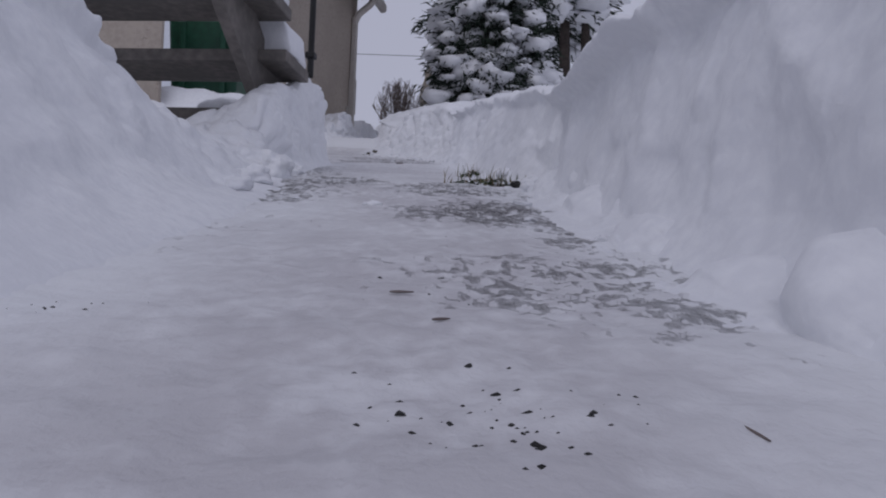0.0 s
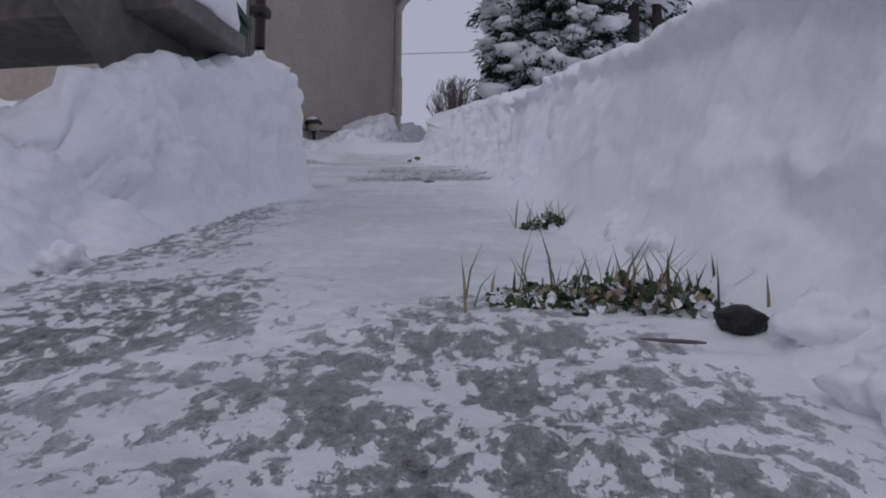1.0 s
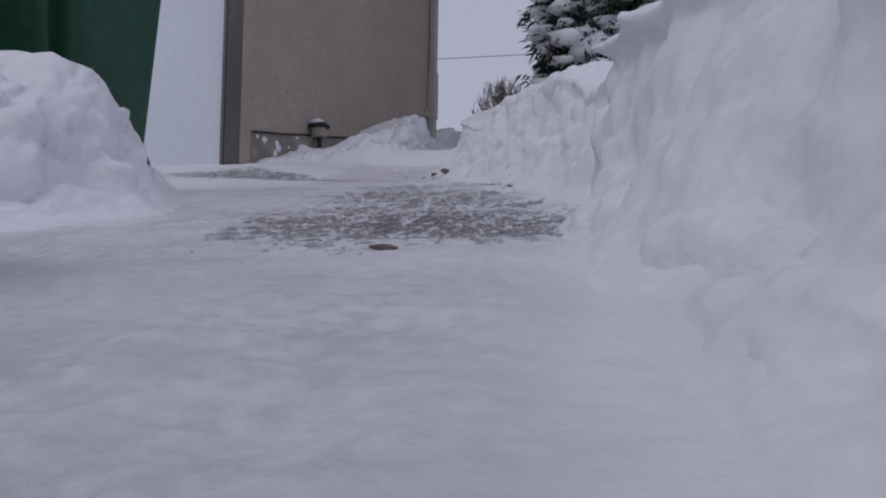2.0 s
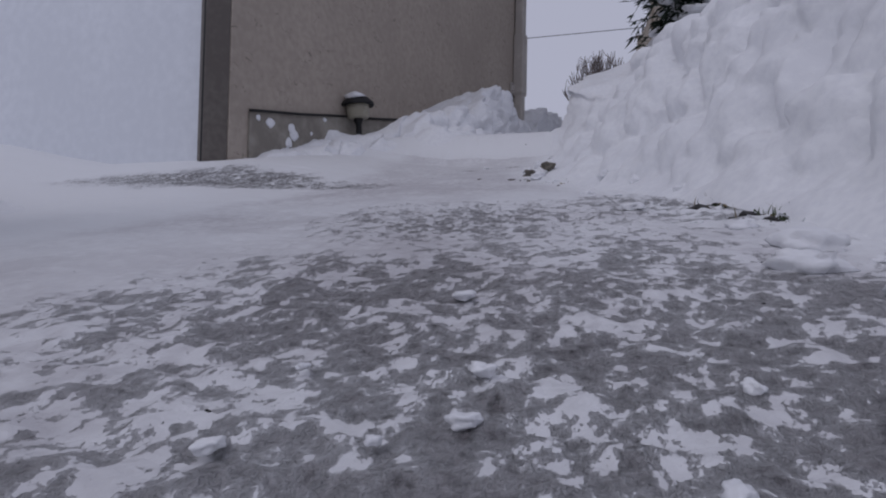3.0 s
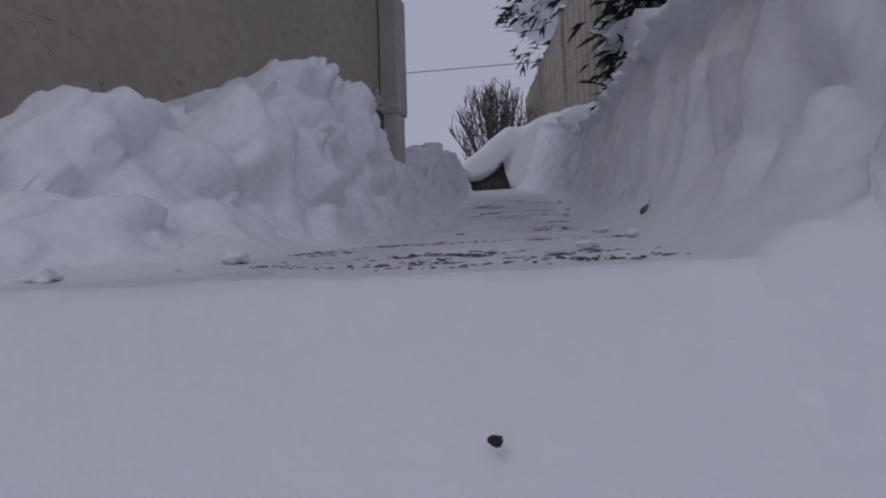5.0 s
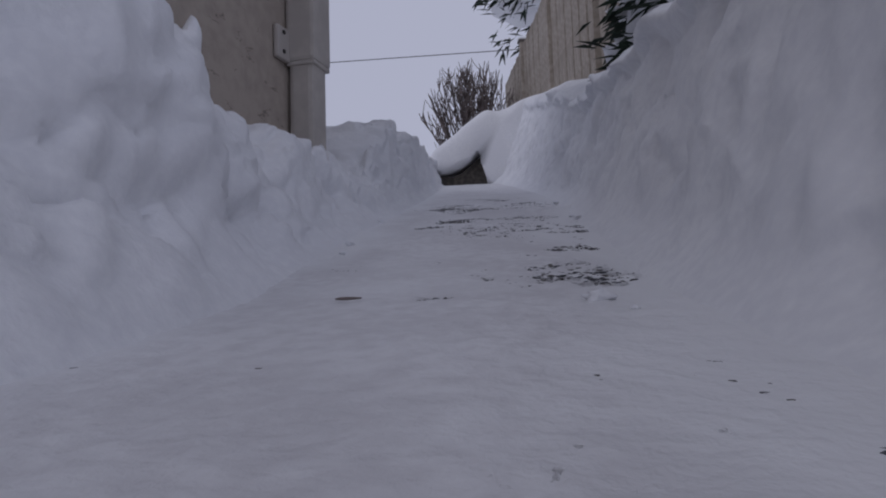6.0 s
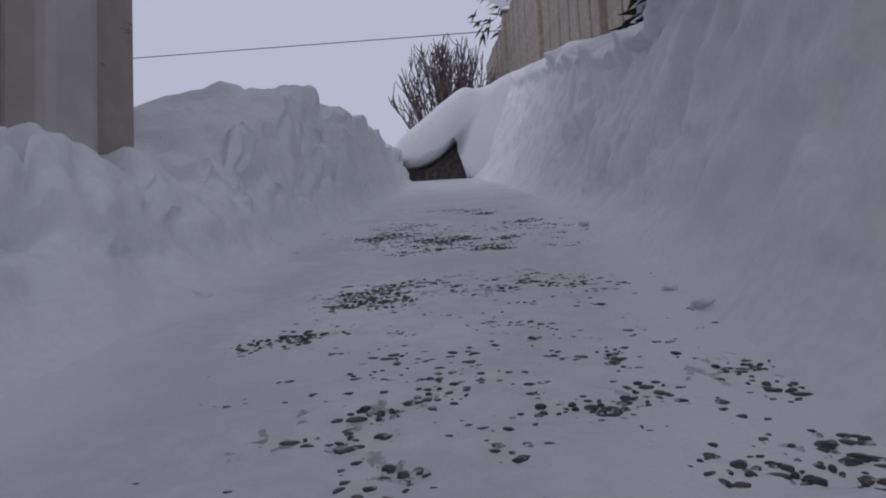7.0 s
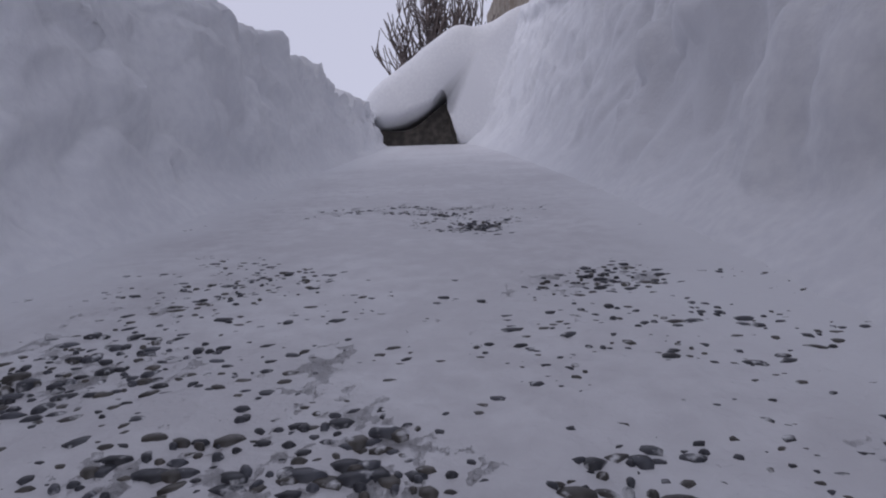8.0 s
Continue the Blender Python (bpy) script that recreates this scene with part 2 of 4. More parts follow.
def blob(x, y, z, r, squash=0.6, seed=0, rough=0.28, detail=2, bm=None):
    """An uneven lump."""
    made = bmesh.new()
    bmesh.ops.create_icosphere(made, subdivisions=detail, radius=1.0)
    rnd = random.Random(seed)
    off = Vector((rnd.uniform(0, 50), rnd.uniform(0, 50), rnd.uniform(0, 50)))
    sx, sy = rnd.uniform(0.8, 1.25), rnd.uniform(0.8, 1.25)
    for v in made.verts:
        k = 1 + rough * noise.noise(v.co * 1.3 + off) + rough * 0.45 * noise.noise(v.co * 3.1 + off) + rough * 0.22 * noise.noise(v.co * 7.3 + off)
        v.co = Vector((v.co.x * k * sx, v.co.y * k * sy, v.co.z * k * squash)) * r
    bmesh.ops.translate(made, vec=(x, y, z), verts=made.verts)
    if bm is None:
        return made
    me = bpy.data.meshes.new("tmp")
    made.to_mesh(me)
    made.free()
    bm.from_mesh(me)
    bpy.data.meshes.remove(me)
    return bm


def sheet(name, co, nu, nv, mat, flip=False):
    """A smooth mesh from an (nu * nv, 3) grid of points."""
    idx = np.arange(nu * nv).reshape(nu, nv)
    quads = np.stack([idx[:-1, :-1], idx[1:, :-1], idx[1:, 1:], idx[:-1, 1:]], -1).reshape(-1, 4)
    if flip:
        quads = quads[:, ::-1]
    me = bpy.data.meshes.new(name)
    me.from_pydata(co.tolist(), [], quads.tolist())
    me.polygons.foreach_set("use_smooth", [True] * len(me.polygons))
    me.materials.append(mat)
    return new(name, me)


def lattice_noise(seed):
    table = np.random.RandomState(seed).rand(64, 64, 64)

    def value(p):
        """Smooth value noise, -1 to 1, at points p of shape (..., 3)."""
        i = np.floor(p).astype(int)
        f = p - i
        f = f * f * (3 - 2 * f)
        i0, i1 = i % 64, (i + 1) % 64
        out = 0
        for dx in (0, 1):
            for dy in (0, 1):
                for dz in (0, 1):
                    w = (f[..., 0] if dx else 1 - f[..., 0]) * (f[..., 1] if dy else 1 - f[..., 1]) * (f[..., 2] if dz else 1 - f[..., 2])
                    out = out + w * table[(i1 if dx else i0)[..., 0], (i1 if dy else i0)[..., 1], (i1 if dz else i0)[..., 2]]
        return 2 * out - 1
    return value


NOISE = lattice_noise(5)


def fbm(p, scale, octaves=4, fall=0.5):
    out, amp, total = 0, 1.0, 0
    for k in range(octaves):
        out = out + amp * NOISE(p * scale + 17.3 * k)
        total += amp
        amp, scale = amp * fall, scale * 2.03
    return out / total


def clods(p, cell, seed):
    """Rounded lumps packed together: 1 at a lump's top, 0 in the creases."""
    q = p / cell
    base = np.floor(q).astype(int)
    best = np.full(q.shape[:-1], 9.0)
    table = np.random.RandomState(seed).rand(32, 32, 32, 4)
    for dx in (-1, 0, 1):
        for dy in (-1, 0, 1):
            for dz in (-1, 0, 1):
                c = base + np.array([dx, dy, dz])
                t = table[c[..., 0] % 32, c[..., 1] % 32, c[..., 2] % 32]
                d = np.sqrt(((c + t[..., :3] - q) ** 2).sum(-1)) * (0.75 + 0.7 * t[..., 3])
                best = np.minimum(best, d)
    return np.sqrt(np.clip(1 - (best / 0.66) ** 2, 0, 1))


# ---------------------------------------------------------------- the lie of the land
GROUND_Y = [-60, -8, 0, 2, 7.1, 8.40, 8.49, 9.0, 10.05, 11.47, 15.5, 20, 60, 400]
GROUND_Z = [-10, -1.6, -0.125, 0.262, 1.235, 1.525, 1.72, 1.79, 1.925, 2.22, 3.1, 3.9, 4.2, 4.2]


def slope(y):
    return np.interp(y, GROUND_Y, GROUND_Z)


def steps(lo, hi, fine_lo, fine_hi, fine, grow=1.25):
    mid = list(np.arange(fine_lo, fine_hi, fine))
    d, v = fine, fine_lo
    low = []
    while v > lo:
        d *= grow
        v -= d
        low.append(v)
    d, v = fine, mid[-1]
    high = []
    while v < hi:
        d *= grow
        v += d
        high.append(v)
    return np.array(low[::-1] + mid + high)


# the hard ground under the snow: wet asphalt drive up to the step, exposed-aggregate path beyond
def slab(name, x0, x1, y0, y1, mat, label, n=160):
    ys = np.linspace(y0, y1, n)
    top = np.array([[(x0, y, slope(y)), (x1, y, slope(y))] for y in ys]).reshape(-1, 3)
    bm = bmesh.new()
    vs = [bm.verts.new(p) for p in top]
    lows = [bm.verts.new((p[0], p[1], p[2] - 0.12)) for p in top]
    for i in range(n - 1):
        a, b, c, d = 2 * i, 2 * i + 1, 2 * i + 3, 2 * i + 2
        bm.faces.new((vs[a], vs[b], vs[c], vs[d]))
        bm.faces.new((lows[d], lows[c], lows[b], lows[a]))
        bm.faces.new((vs[a], vs[d], lows[d], lows[a]))
        bm.faces.new((vs[b], lows[b], lows[c], vs[c]))
    bm.faces.new((vs[0], lows[0], lows[1], vs[1]))
    bm.faces.new((vs[-1], vs[-2], lows[-2], lows[-1]))
    return tagged(finish(name, bm, mat), label, "pavement", kind="structure")


slab("road", -5.0, 1.2, -3.0, 8.36, ASPHALT, "wet dark asphalt driveway under trodden snow")
pavement = slab("pavement", -2.2, -0.5, 8.50, 16.5, CONCRETE, "exposed aggregate concrete path under thin snow")

CENTRE_Y, CENTRE_X = [0, 2, 4, 6, 8, 8.6, 13, 17], [-0.06, -0.16, -0.32, -0.72, -1.18, -1.22, -1.22, -1.45]
# scraped bare patches on the drive: x, y, half width, half length, depth
BARE = [(0.07, 1.16, 0.09, 0.12, 0.95), (0.2, 1.2, 0.05, 0.30, 0.85), (-0.43, 1.5, 0.09, 0.25, 0.8), (-0.58, 2.4, 0.12, 0.4, 0.9), (-0.32, 1.85, 0.1, 0.2, 0.8), (0.02, 1.7, 0.12, 0.2, 0.9),
        (-0.3, 4.42, 0.3, 0.28, 1.0), (-0.62, 4.4, 0.1, 0.18, 0.8), (-0.66, 5.3, 0.22, 0.3, 0.75), (-0.42, 5.2, 0.16, 0.5, 0.85), (-0.75, 6.05, 0.26, 0.25, 0.6), (-0.45, 4.8, 0.3, 0.25, 0.7), (-0.45, 6.2, 0.2, 0.2, 0.6), (-2.15, 7.08, 0.5, 0.16, 1.3), (0.12, 0.55, 0.12, 0.12, 0.5), (-1.25, 7.95, 0.06, 0.03, 1.0), (-1.32, 7.72, 0.1, 0.022, 1.0), (-1.1, 8.1, 0.05, 0.03, 0.9)]
# thin places on the path where the pebbles show
THIN = [(-1.2, 8.68, 0.26, 0.17, 0.72), (-1.5, 9.0, 0.22, 0.2, 0.8), (-1.15, 9.2, 0.34, 0.22, 0.72), (-1.0, 10.10, 0.035, 0.06, 1.1), (-1.01, 10.17, 0.07, 0.06, 1.0), (-1.05, 10.24, 0.07, 0.05, 0.75), (-1.14, 10.19, 0.03, 0.03, 0.8), (-1.197, 10.035, 0.035, 0.018, 1.1), (-0.99, 10.44, 0.05, 0.05, 0.8),
        (-1.296, 11.06, 0.05, 0.05, 0.95), (-1.23, 10.83, 0.06, 0.03, 1.1), (-1.19, 10.88, 0.05, 0.03, 1.1), (-1.177, 10.775, 0.03, 0.02, 1.05), (-1.03, 10.86, 0.07, 0.06, 1.0), (-0.96, 10.76, 0.07, 0.05, 1.1), (-0.93, 10.9, 0.06, 0.08, 0.85), (-1.05, 11.0, 0.08, 0.08, 0.7),
        (-1.26, 11.24, 0.07, 0.05, 1.15), (-1.21, 11.31, 0.07, 0.05, 1.1), (-1.12, 11.27, 0.08, 0.08, 0.95), (-1.02, 11.3, 0.10, 0.09, 0.8), (-1.13, 11.58, 0.07, 0.09, 1.0), (-1.25, 11.62, 0.08, 0.1, 0.7), (-0.95, 11.56, 0.06, 0.08, 0.8),
        (-1.21, 11.80, 0.08, 0.05, 1.15), (-1.10, 11.77, 0.07, 0.03, 0.95), (-1.22, 11.9, 0.03, 0.05, 0.95), (-1.36, 11.9, 0.07, 0.06, 0.85), (-1.02, 12.05, 0.05, 0.06, 1.05), (-1.30, 12.05, 0.1, 0.1, 0.75), (-1.1, 10.92, 0.28, 0.28, 0.5), (-1.1, 11.28, 0.28, 0.12, 0.55), (-1.12, 11.85, 0.30, 0.25, 0.55), (-1.03, 10.2, 0.12, 0.12, 0.5), (-1.12, 12.35, 0.08, 0.06, 1.0), (-1.2, 12.45, 0.2, 0.05, 0.85)]


def spots(x, y, table):
    out = np.zeros_like(x)
    for cx, cy, w, l, k in table:
        out = np.maximum(out, k * np.exp(-(((x - cx) / w) ** 2 + ((y - cy) / l) ** 2) ** 1.5))
    return out


def snow_depth(x, y):
    """The thickness of the trodden snow over the hard ground."""
    p = np.stack([x, y, np.zeros_like(x)], -1)
    bare = spots(x + 0.05 * fbm(p, 5, 3), y + 0.08 * fbm(p + 4, 5, 3), BARE)
    lower = 0.013 + 0.007 * fbm(p * np.array([1.0, 0.6, 1]), 3.2, 3) + 0.006 * fbm(p * np.array([0.7, 1.5, 1]) + 9, 16, 4, 0.62) - 0.0088 * bare + 0.003 * fbm(p + 60, 55, 3, 0.6)
    crust = np.clip(np.abs(fbm(p * np.array([0.8, 1.3, 1]) + 40, 30, 3, 0.6)) * 2.2, 0, 1)
    lower = lower + 0.008 * bare * (crust - 0.45)
    lower = np.where((y > 3.2) & (y < 6.6), np.maximum(lower, 0.0012), lower)
    thin = spots(x + 0.07 * fbm(p + 2, 8, 4, 0.6), y + 0.10 * fbm(p + 7, 8, 4, 0.6), THIN)
    upper = 0.0064 + 0.0022 * fbm(p + 31, 6, 4, 0.6) + 0.0034 * fbm(p + 5, 42, 4, 0.65) - 0.0043 * thin
    ridge = 0.02 * np.exp(-((y - 11.455 - 0.06 * (x + 1.0)) / 0.042) ** 2) * np.clip((x + 1.3) / 0.12, 0, 1)
    upper = upper + ridge
    up = np.clip((y - 8.46) / 0.06, 0, 1)
    return lower * (1 - up) + upper * up + 0.035 * np.exp(-((y - 8.37) / 0.055) ** 2) * (1 + 0.6 * fbm(p + 15, 7, 4, 0.6))


gu = steps(-320, 320, -0.68, 0.62, 0.0064, 1.22)
gy = steps(-60, 380, 0.05, 12.9, 0.0064, 1.22)
GU, GY2 = np.meshgrid(gu, gy, indexing="ij")
GX = GU + np.interp(GY2, CENTRE_Y, CENTRE_X)
far = np.clip(np.maximum(np.abs(GU) - 2.2, 0) / 1.0, 0, 1)
GZ2 = slope(GY2) + snow_depth(GX, GY2) + 0.18 * far
GZ2 += 0.105 * np.clip((-GX - 1.55) / 0.7, 0, 1) * np.clip((GY2 - 6.5) / 1.0, 0, 1) * np.clip((8.5 - GY2) / 0.1, 0, 1)
ground = sheet("ground", np.stack([GX, GY2, GZ2], -1).reshape(-1, 3), len(gu), len(gy), PACKED)
GP = np.stack([GX, GY2, np.zeros_like(GX)], -1)
slush = spots(GX + 0.07 * fbm(GP + 3, 4, 3), GY2 + 0.12 * fbm(GP + 6, 4, 3), [(x, y, 1.5 * w, 1.4 * l, k) for x, y, w, l, k in BARE])
slush = 0.35 * slush + 0.13 * fbm(GP * np.array([1, 0.6, 1]) + 70, 2.6, 4, 0.6) - 0.03 + 0.035 * np.clip((6.9 - GY2) / 0.6, 0, 1) * np.clip((GY2 - 0.3) / 0.4, 0, 1)
veil = 0.13 * spots(GX + 0.05 * fbm(GP + 2, 8, 3), GY2 + 0.07 * fbm(GP + 7, 8, 3), [(x, y, 1.5 * w, 1.4 * l, k) for x, y, w, l, k in THIN]) - 0.02 + 0.08 * fbm(GP + 70, 3.1, 3)
slush = (np.where(GY2 > 8.4, veil, slush) - 1.2 * np.exp(-((GY2 - 8.44) / 0.07) ** 4)).astype(np.float32)
ground.data.attributes.new("slush", "FLOAT", "POINT").data.foreach_set("value", slush.ravel())
wob = 0.12 * fbm(GP + 22, 2.2, 3) + 0.05 * fbm(GP + 27, 9, 3)
left_edge = np.interp(GY2, [0.5, 1.0, 2, 3.5, 3.9, 8.4, 8.6, 12.5], [-0.32, -0.33, -0.5, -0.66, -1.2, -1.9, -1.47, -1.56])
right_edge = np.interp(GY2, [0.5, 2, 2.4, 4.2, 5.4, 6.2, 7.0, 7.7, 8.4, 12.5], [0.25, 0.2, 0.13, -0.04, -0.1, -0.42, -0.72, -0.97, -1.0, -0.88])
inside = np.minimum(GX - left_edge, right_edge - GX) + wob
clean = np.clip(1 - (inside - 0.02) / 0.16, 0, 1)
clean = np.maximum(clean, 0.35 * np.clip((GY2 - 6.9 + wob) / 1.2, 0, 1))
clean = np.maximum(clean, np.exp(-((GY2 - 8.44) / 0.09) ** 2))
clean = np.maximum(clean, np.clip(0.25 + 1.6 * fbm(GP + 44, 1.9, 4, 0.6), 0, 1) * 0.75)
ground.data.attributes.new("clean", "FLOAT", "POINT").data.foreach_set("value", clean.astype(np.float32).ravel())
tagged(ground, "trodden packed snow over the drive and path, with scraped bare patches", "snow", kind="structure")


# ---------------------------------------------------------------- snow banks
def bank(name, stations, side, label, du=0.014, nv=96, rough=0.03, seed=0, lumpy=0.5, heap=None, jag=0.04, flute=0.012):
    """A shovelled bank. Stations: y, foot x, crest x, crest z, back x, back z. side: +1 lies to the right of the path, -1 to its left."""
    st = np.array(stations, float)
    ys = np.arange(st[0, 0], st[-1, 0] + du, du)
    cols = [np.interp(ys, st[:, 0], st[:, k]) for k in range(1, 6)]
    # soften the joints between the stations
    kern = np.ones(5) / 5
    cols = [np.convolve(np.pad(v, 2, mode="edge"), kern, mode="valid") for v in cols]
    xf, xc, zc, xb, zb = cols
    g = slope(ys)
    h = np.maximum(zc - g, 0.03)
    w = xc - xf
    keys = np.stack([
        np.stack([xf - side * 0.10, g - 0.05], 1),
        np.stack([xf - side * 0.02, g + 0.006], 1),
        np.stack([xf + 0.22 * w, g + 0.17 * h], 1),
        np.stack([xf + 0.45 * w, g + 0.48 * h], 1),
        np.stack([xf + 0.66 * w, g + 0.80 * h], 1),
        np.stack([xc, zc], 1),
        np.stack([xc + 0.25 * (xb - xc), zc + 0.35 * (zb - zc) + 0.03], 1),
        np.stack([xb, zb], 1)], 0)
    s = np.concatenate([np.linspace(0, 5.3, int(nv * 0.8)), np.linspace(5.4, 7, nv - int(nv * 0.8))])
    i = np.clip(s.astype(int), 0, 6)
    f = (s - i)[:, None, None]
    p0, p1, p2, p3 = keys[np.clip(i - 1, 0, 7)], keys[i], keys[np.clip(i + 1, 0, 7)], keys[np.clip(i + 2, 0, 7)]
    cr = 0.5 * (2 * p1 + (p2 - p0) * f + (2 * p0 - 5 * p1 + 4 * p2 - p3) * f ** 2 + (3 * p1 - p0 - 3 * p2 + p3) * f ** 3)
    co = np.zeros((len(ys), len(s), 3))
    co[:, :, 0], co[:, :, 2] = cr[:, :, 0].T, cr[:, :, 1].T
    co[:, :, 1] = ys[:, None]
    lift = np.clip((s - 1.0) / 1.5, 0, 1)[None, :] * np.clip((8.2 - s) / 2, 0.3, 1)[None, :]
    q = co + seed * 3.7
    lumps = np.abs(fbm(q, 4.0, 4, 0.55))
    co[:, :, 0] += side * rough * 2.2 * lift * (lumps - 0.25) + 0.006 * lift * fbm(q + 8, 26, 3)
    co[:, :, 2] += lift * (rough * 2.0 * fbm(q + 3, 5.0, 4, 0.55) + 0.008 * fbm(q + 21, 24, 3))
    co[:, :, 1] += lift * rough * 1.0 * fbm(q + 13, 6.0, 3)
    # broken clods with creases between them, thickest where the snow was thrown in a heap
    where = np.clip(lumpy + 1.0 * fbm(q + 90, 1.4, 3), 0.0, 1)
    if heap:
        where = np.maximum(where, np.exp(-((co[:, :, 1] - heap[0]) / heap[1]) ** 4))
    where = where * lift
    warp = co + 0.05 * np.stack([fbm(q + k, 6, 2) for k in (1, 40, 80)], -1)
    big, small = clods(warp, 0.16, seed), clods(warp + 3, 0.058, seed + 50)
    co[:, :, 0] -= side * where * (0.052 * big + 0.016 * small - 0.035)
    crest = np.exp(-((s - 5.0) / 0.9) ** 2)[None, :]
    block = np.stack([co[:, :, 0] * 0.3, co[:, :, 1], np.zeros_like(warp[:, :, 2])], -1)
    co[:, :, 2] += where * (0.040 * big + 0.012 * small - 0.025) + jag * crest * (np.round(1.6 * fbm(block + seed, 5.5, 2)) + 1.2 * fbm(block + 7, 15, 3, 0.6)) * np.clip(where + 0.3, 0, 1)
    score = fbm(q * np.array([1, 1, 0.12]) + 33, 11, 3, 0.6)
    co[:, :, 0] += side * flute * lift * score
    ob = sheet(name, co.reshape(-1, 3), len(ys), len(s), SNOW, flip=side > 0)
    return tagged(ob, label, "snow bank", kind="structure")


bank("snow_bank", [(-2.5, 0.30, 0.42, 0.05, 4.0, 0.2), (0.3, 0.25, 0.36, 0.34, 4.0, 0.4), (1.0, 0.25, 0.34, 0.43, 4.0, 0.45), (1.33, 0.25, 0.33, 0.46, 4.0, 0.5), (1.60, 0.235, 0.315, 0.47, 4.0, 0.5), (1.70, 0.29, 0.42, 0.52, 4.0, 0.6), (1.85, 0.27, 0.40, 0.57, 4.0, 0.65), (2.13, 0.18, 0.37, 0.63, 4.0, 0.7), (2.5, 0.13, 0.36, 0.71, 4.0, 0.8),
                   (3.0, 0.08, 0.33, 0.85, 4.0, 1.0), (3.7, 0.02, 0.29, 1.02, 4.0, 1.2), (4.30, -0.04, 0.12, 1.11, 4.0, 1.4), (4.42, -0.02, 0.10, 1.11, 4.0, 1.4), (4.50, 0.25, 0.50, 1.2, 4.0, 1.5)],
     1, "tall shovelled snow bank with a straight cut face beside the drive", seed=1, lumpy=0.15, jag=0.015, rough=0.022)
bank("snow_bank", [(0.3, 0.19, 0.31, 0.0, 0.6, 0.0), (0.7, 0.195, 0.31, 0.075, 0.6, 0.075), (1.0, 0.20, 0.31, 0.145, 0.6, 0.145), (1.4, 0.205, 0.31, 0.225, 0.6, 0.225), (1.7, 0.22, 0.34, 0.29, 0.6, 0.29), (2.0, 0.25, 0.34, 0.33, 0.6, 0.33), (2.4, 0.16, 0.26, 0.42, 0.6, 0.42), (3.0, 0.09, 0.2, 0.54, 0.6, 0.54), (4.2, -0.05, 0.06, 0.78, 0.5, 0.78)],
     1, "soft loose snow fallen along the foot of the cut bank", rough=0.015, seed=7, lumpy=0.7, jag=0.0)
bank("snow_bank", [(4.40, 0.20, 0.45, 1.12, 4.0, 1.2), (5.0, -0.02, 0.35, 1.26, 4.0, 1.3), (5.5, -0.12, 0.20, 1.37, 4.0, 1.4), (5.9, -0.22, 0.10, 1.49, 4.0, 1.5), (6.2, -0.32, 0.0, 1.60, 4.0, 1.6), (6.9, -0.66, -0.16, 1.76, 4.0, 1.85), (7.7, -0.95, -0.36, 1.90, 4.0, 2.1),
                   (8.0, -0.98, -0.38, 1.89, 4.0, 2.5), (8.28, -1.0, -0.42, 1.91, 4.0, 2.5), (8.46, -0.99, -0.80, 1.97, 4.0, 2.5), (8.62, -0.975, -0.82, 2.03, 4.0, 2.6), (8.9, -0.955, -0.79, 2.16, 4.0, 2.7), (9.4, -0.93, -0.73, 2.31, 4.0, 2.9), (10.0, -0.92, -0.69, 2.46, 4.0, 3.0), (10.6, -0.9, -0.66, 2.56, 4.0, 3.1), (11.3, -0.88, -0.66, 2.70, 4.0, 3.3), (12.1, -0.86, -0.66, 2.84, 4.0, 3.5),
                   (13.0, -0.9, -0.66, 3.18, 4.0, 3.8), (14.0, -0.98, -0.66, 3.5, 4.0, 4.0), (15.0, -1.1, -0.7, 3.8, 4.0, 4.4), (15.7, -1.25, -0.8, 3.9, 4.0, 4.6), (19, -1.25, -0.8, 4.6, 4.0, 5.0)],
     1, "long high shovelled snow bank with clumps fallen at its foot", rough=0.032, seed=2, lumpy=0.12, heap=(7.2, 1.6), jag=0.022, flute=0.02)
bank("snow_bank", [(-2.5, -0.35, -0.75, 0.05, -5.0, 0.1), (0.4, -0.32, -0.72, 0.38, -5.0, 0.3), (0.9, -0.33, -0.74, 0.44, -5.0, 0.35), (1.15, -0.35, -0.75, 0.43, -5.0, 0.33), (1.28, -0.37, -0.75, 0.39, -4.0, 0.3), (1.42, -0.40, -0.75, 0.355, -3.0, 0.29), (1.6, -0.43, -0.75, 0.345, -2.2, 0.29), (1.9, -0.48, -0.75, 0.355, -1.8, 0.29), (2.15, -0.52, -0.76, 0.42, -1.7, 0.30), (2.4, -0.55, -0.76, 0.60, -1.5, 0.34),
                   (2.62, -0.58, -0.77, 0.735, -1.4, 0.38), (2.95, -0.61, -0.77, 0.84, -1.4, 0.44), (3.2, -0.62, -0.75, 0.945, -1.4, 0.49), (3.42, -0.63, -0.74, 1.00, -1.5, 0.55), (3.62, -0.68, -0.78, 0.96, -1.6, 0.6), (3.70, -0.85, -0.95, 0.84, -1.8, 0.62), (3.85, -1.2, -1.4, 0.82, -2.6, 0.9), (4.1, -1.35, -1.6, 0.9, -2.6, 0.95)],
     -1, "rounded white snow bank beside the drive, heaped below the stairs", seed=3, lumpy=0.2)
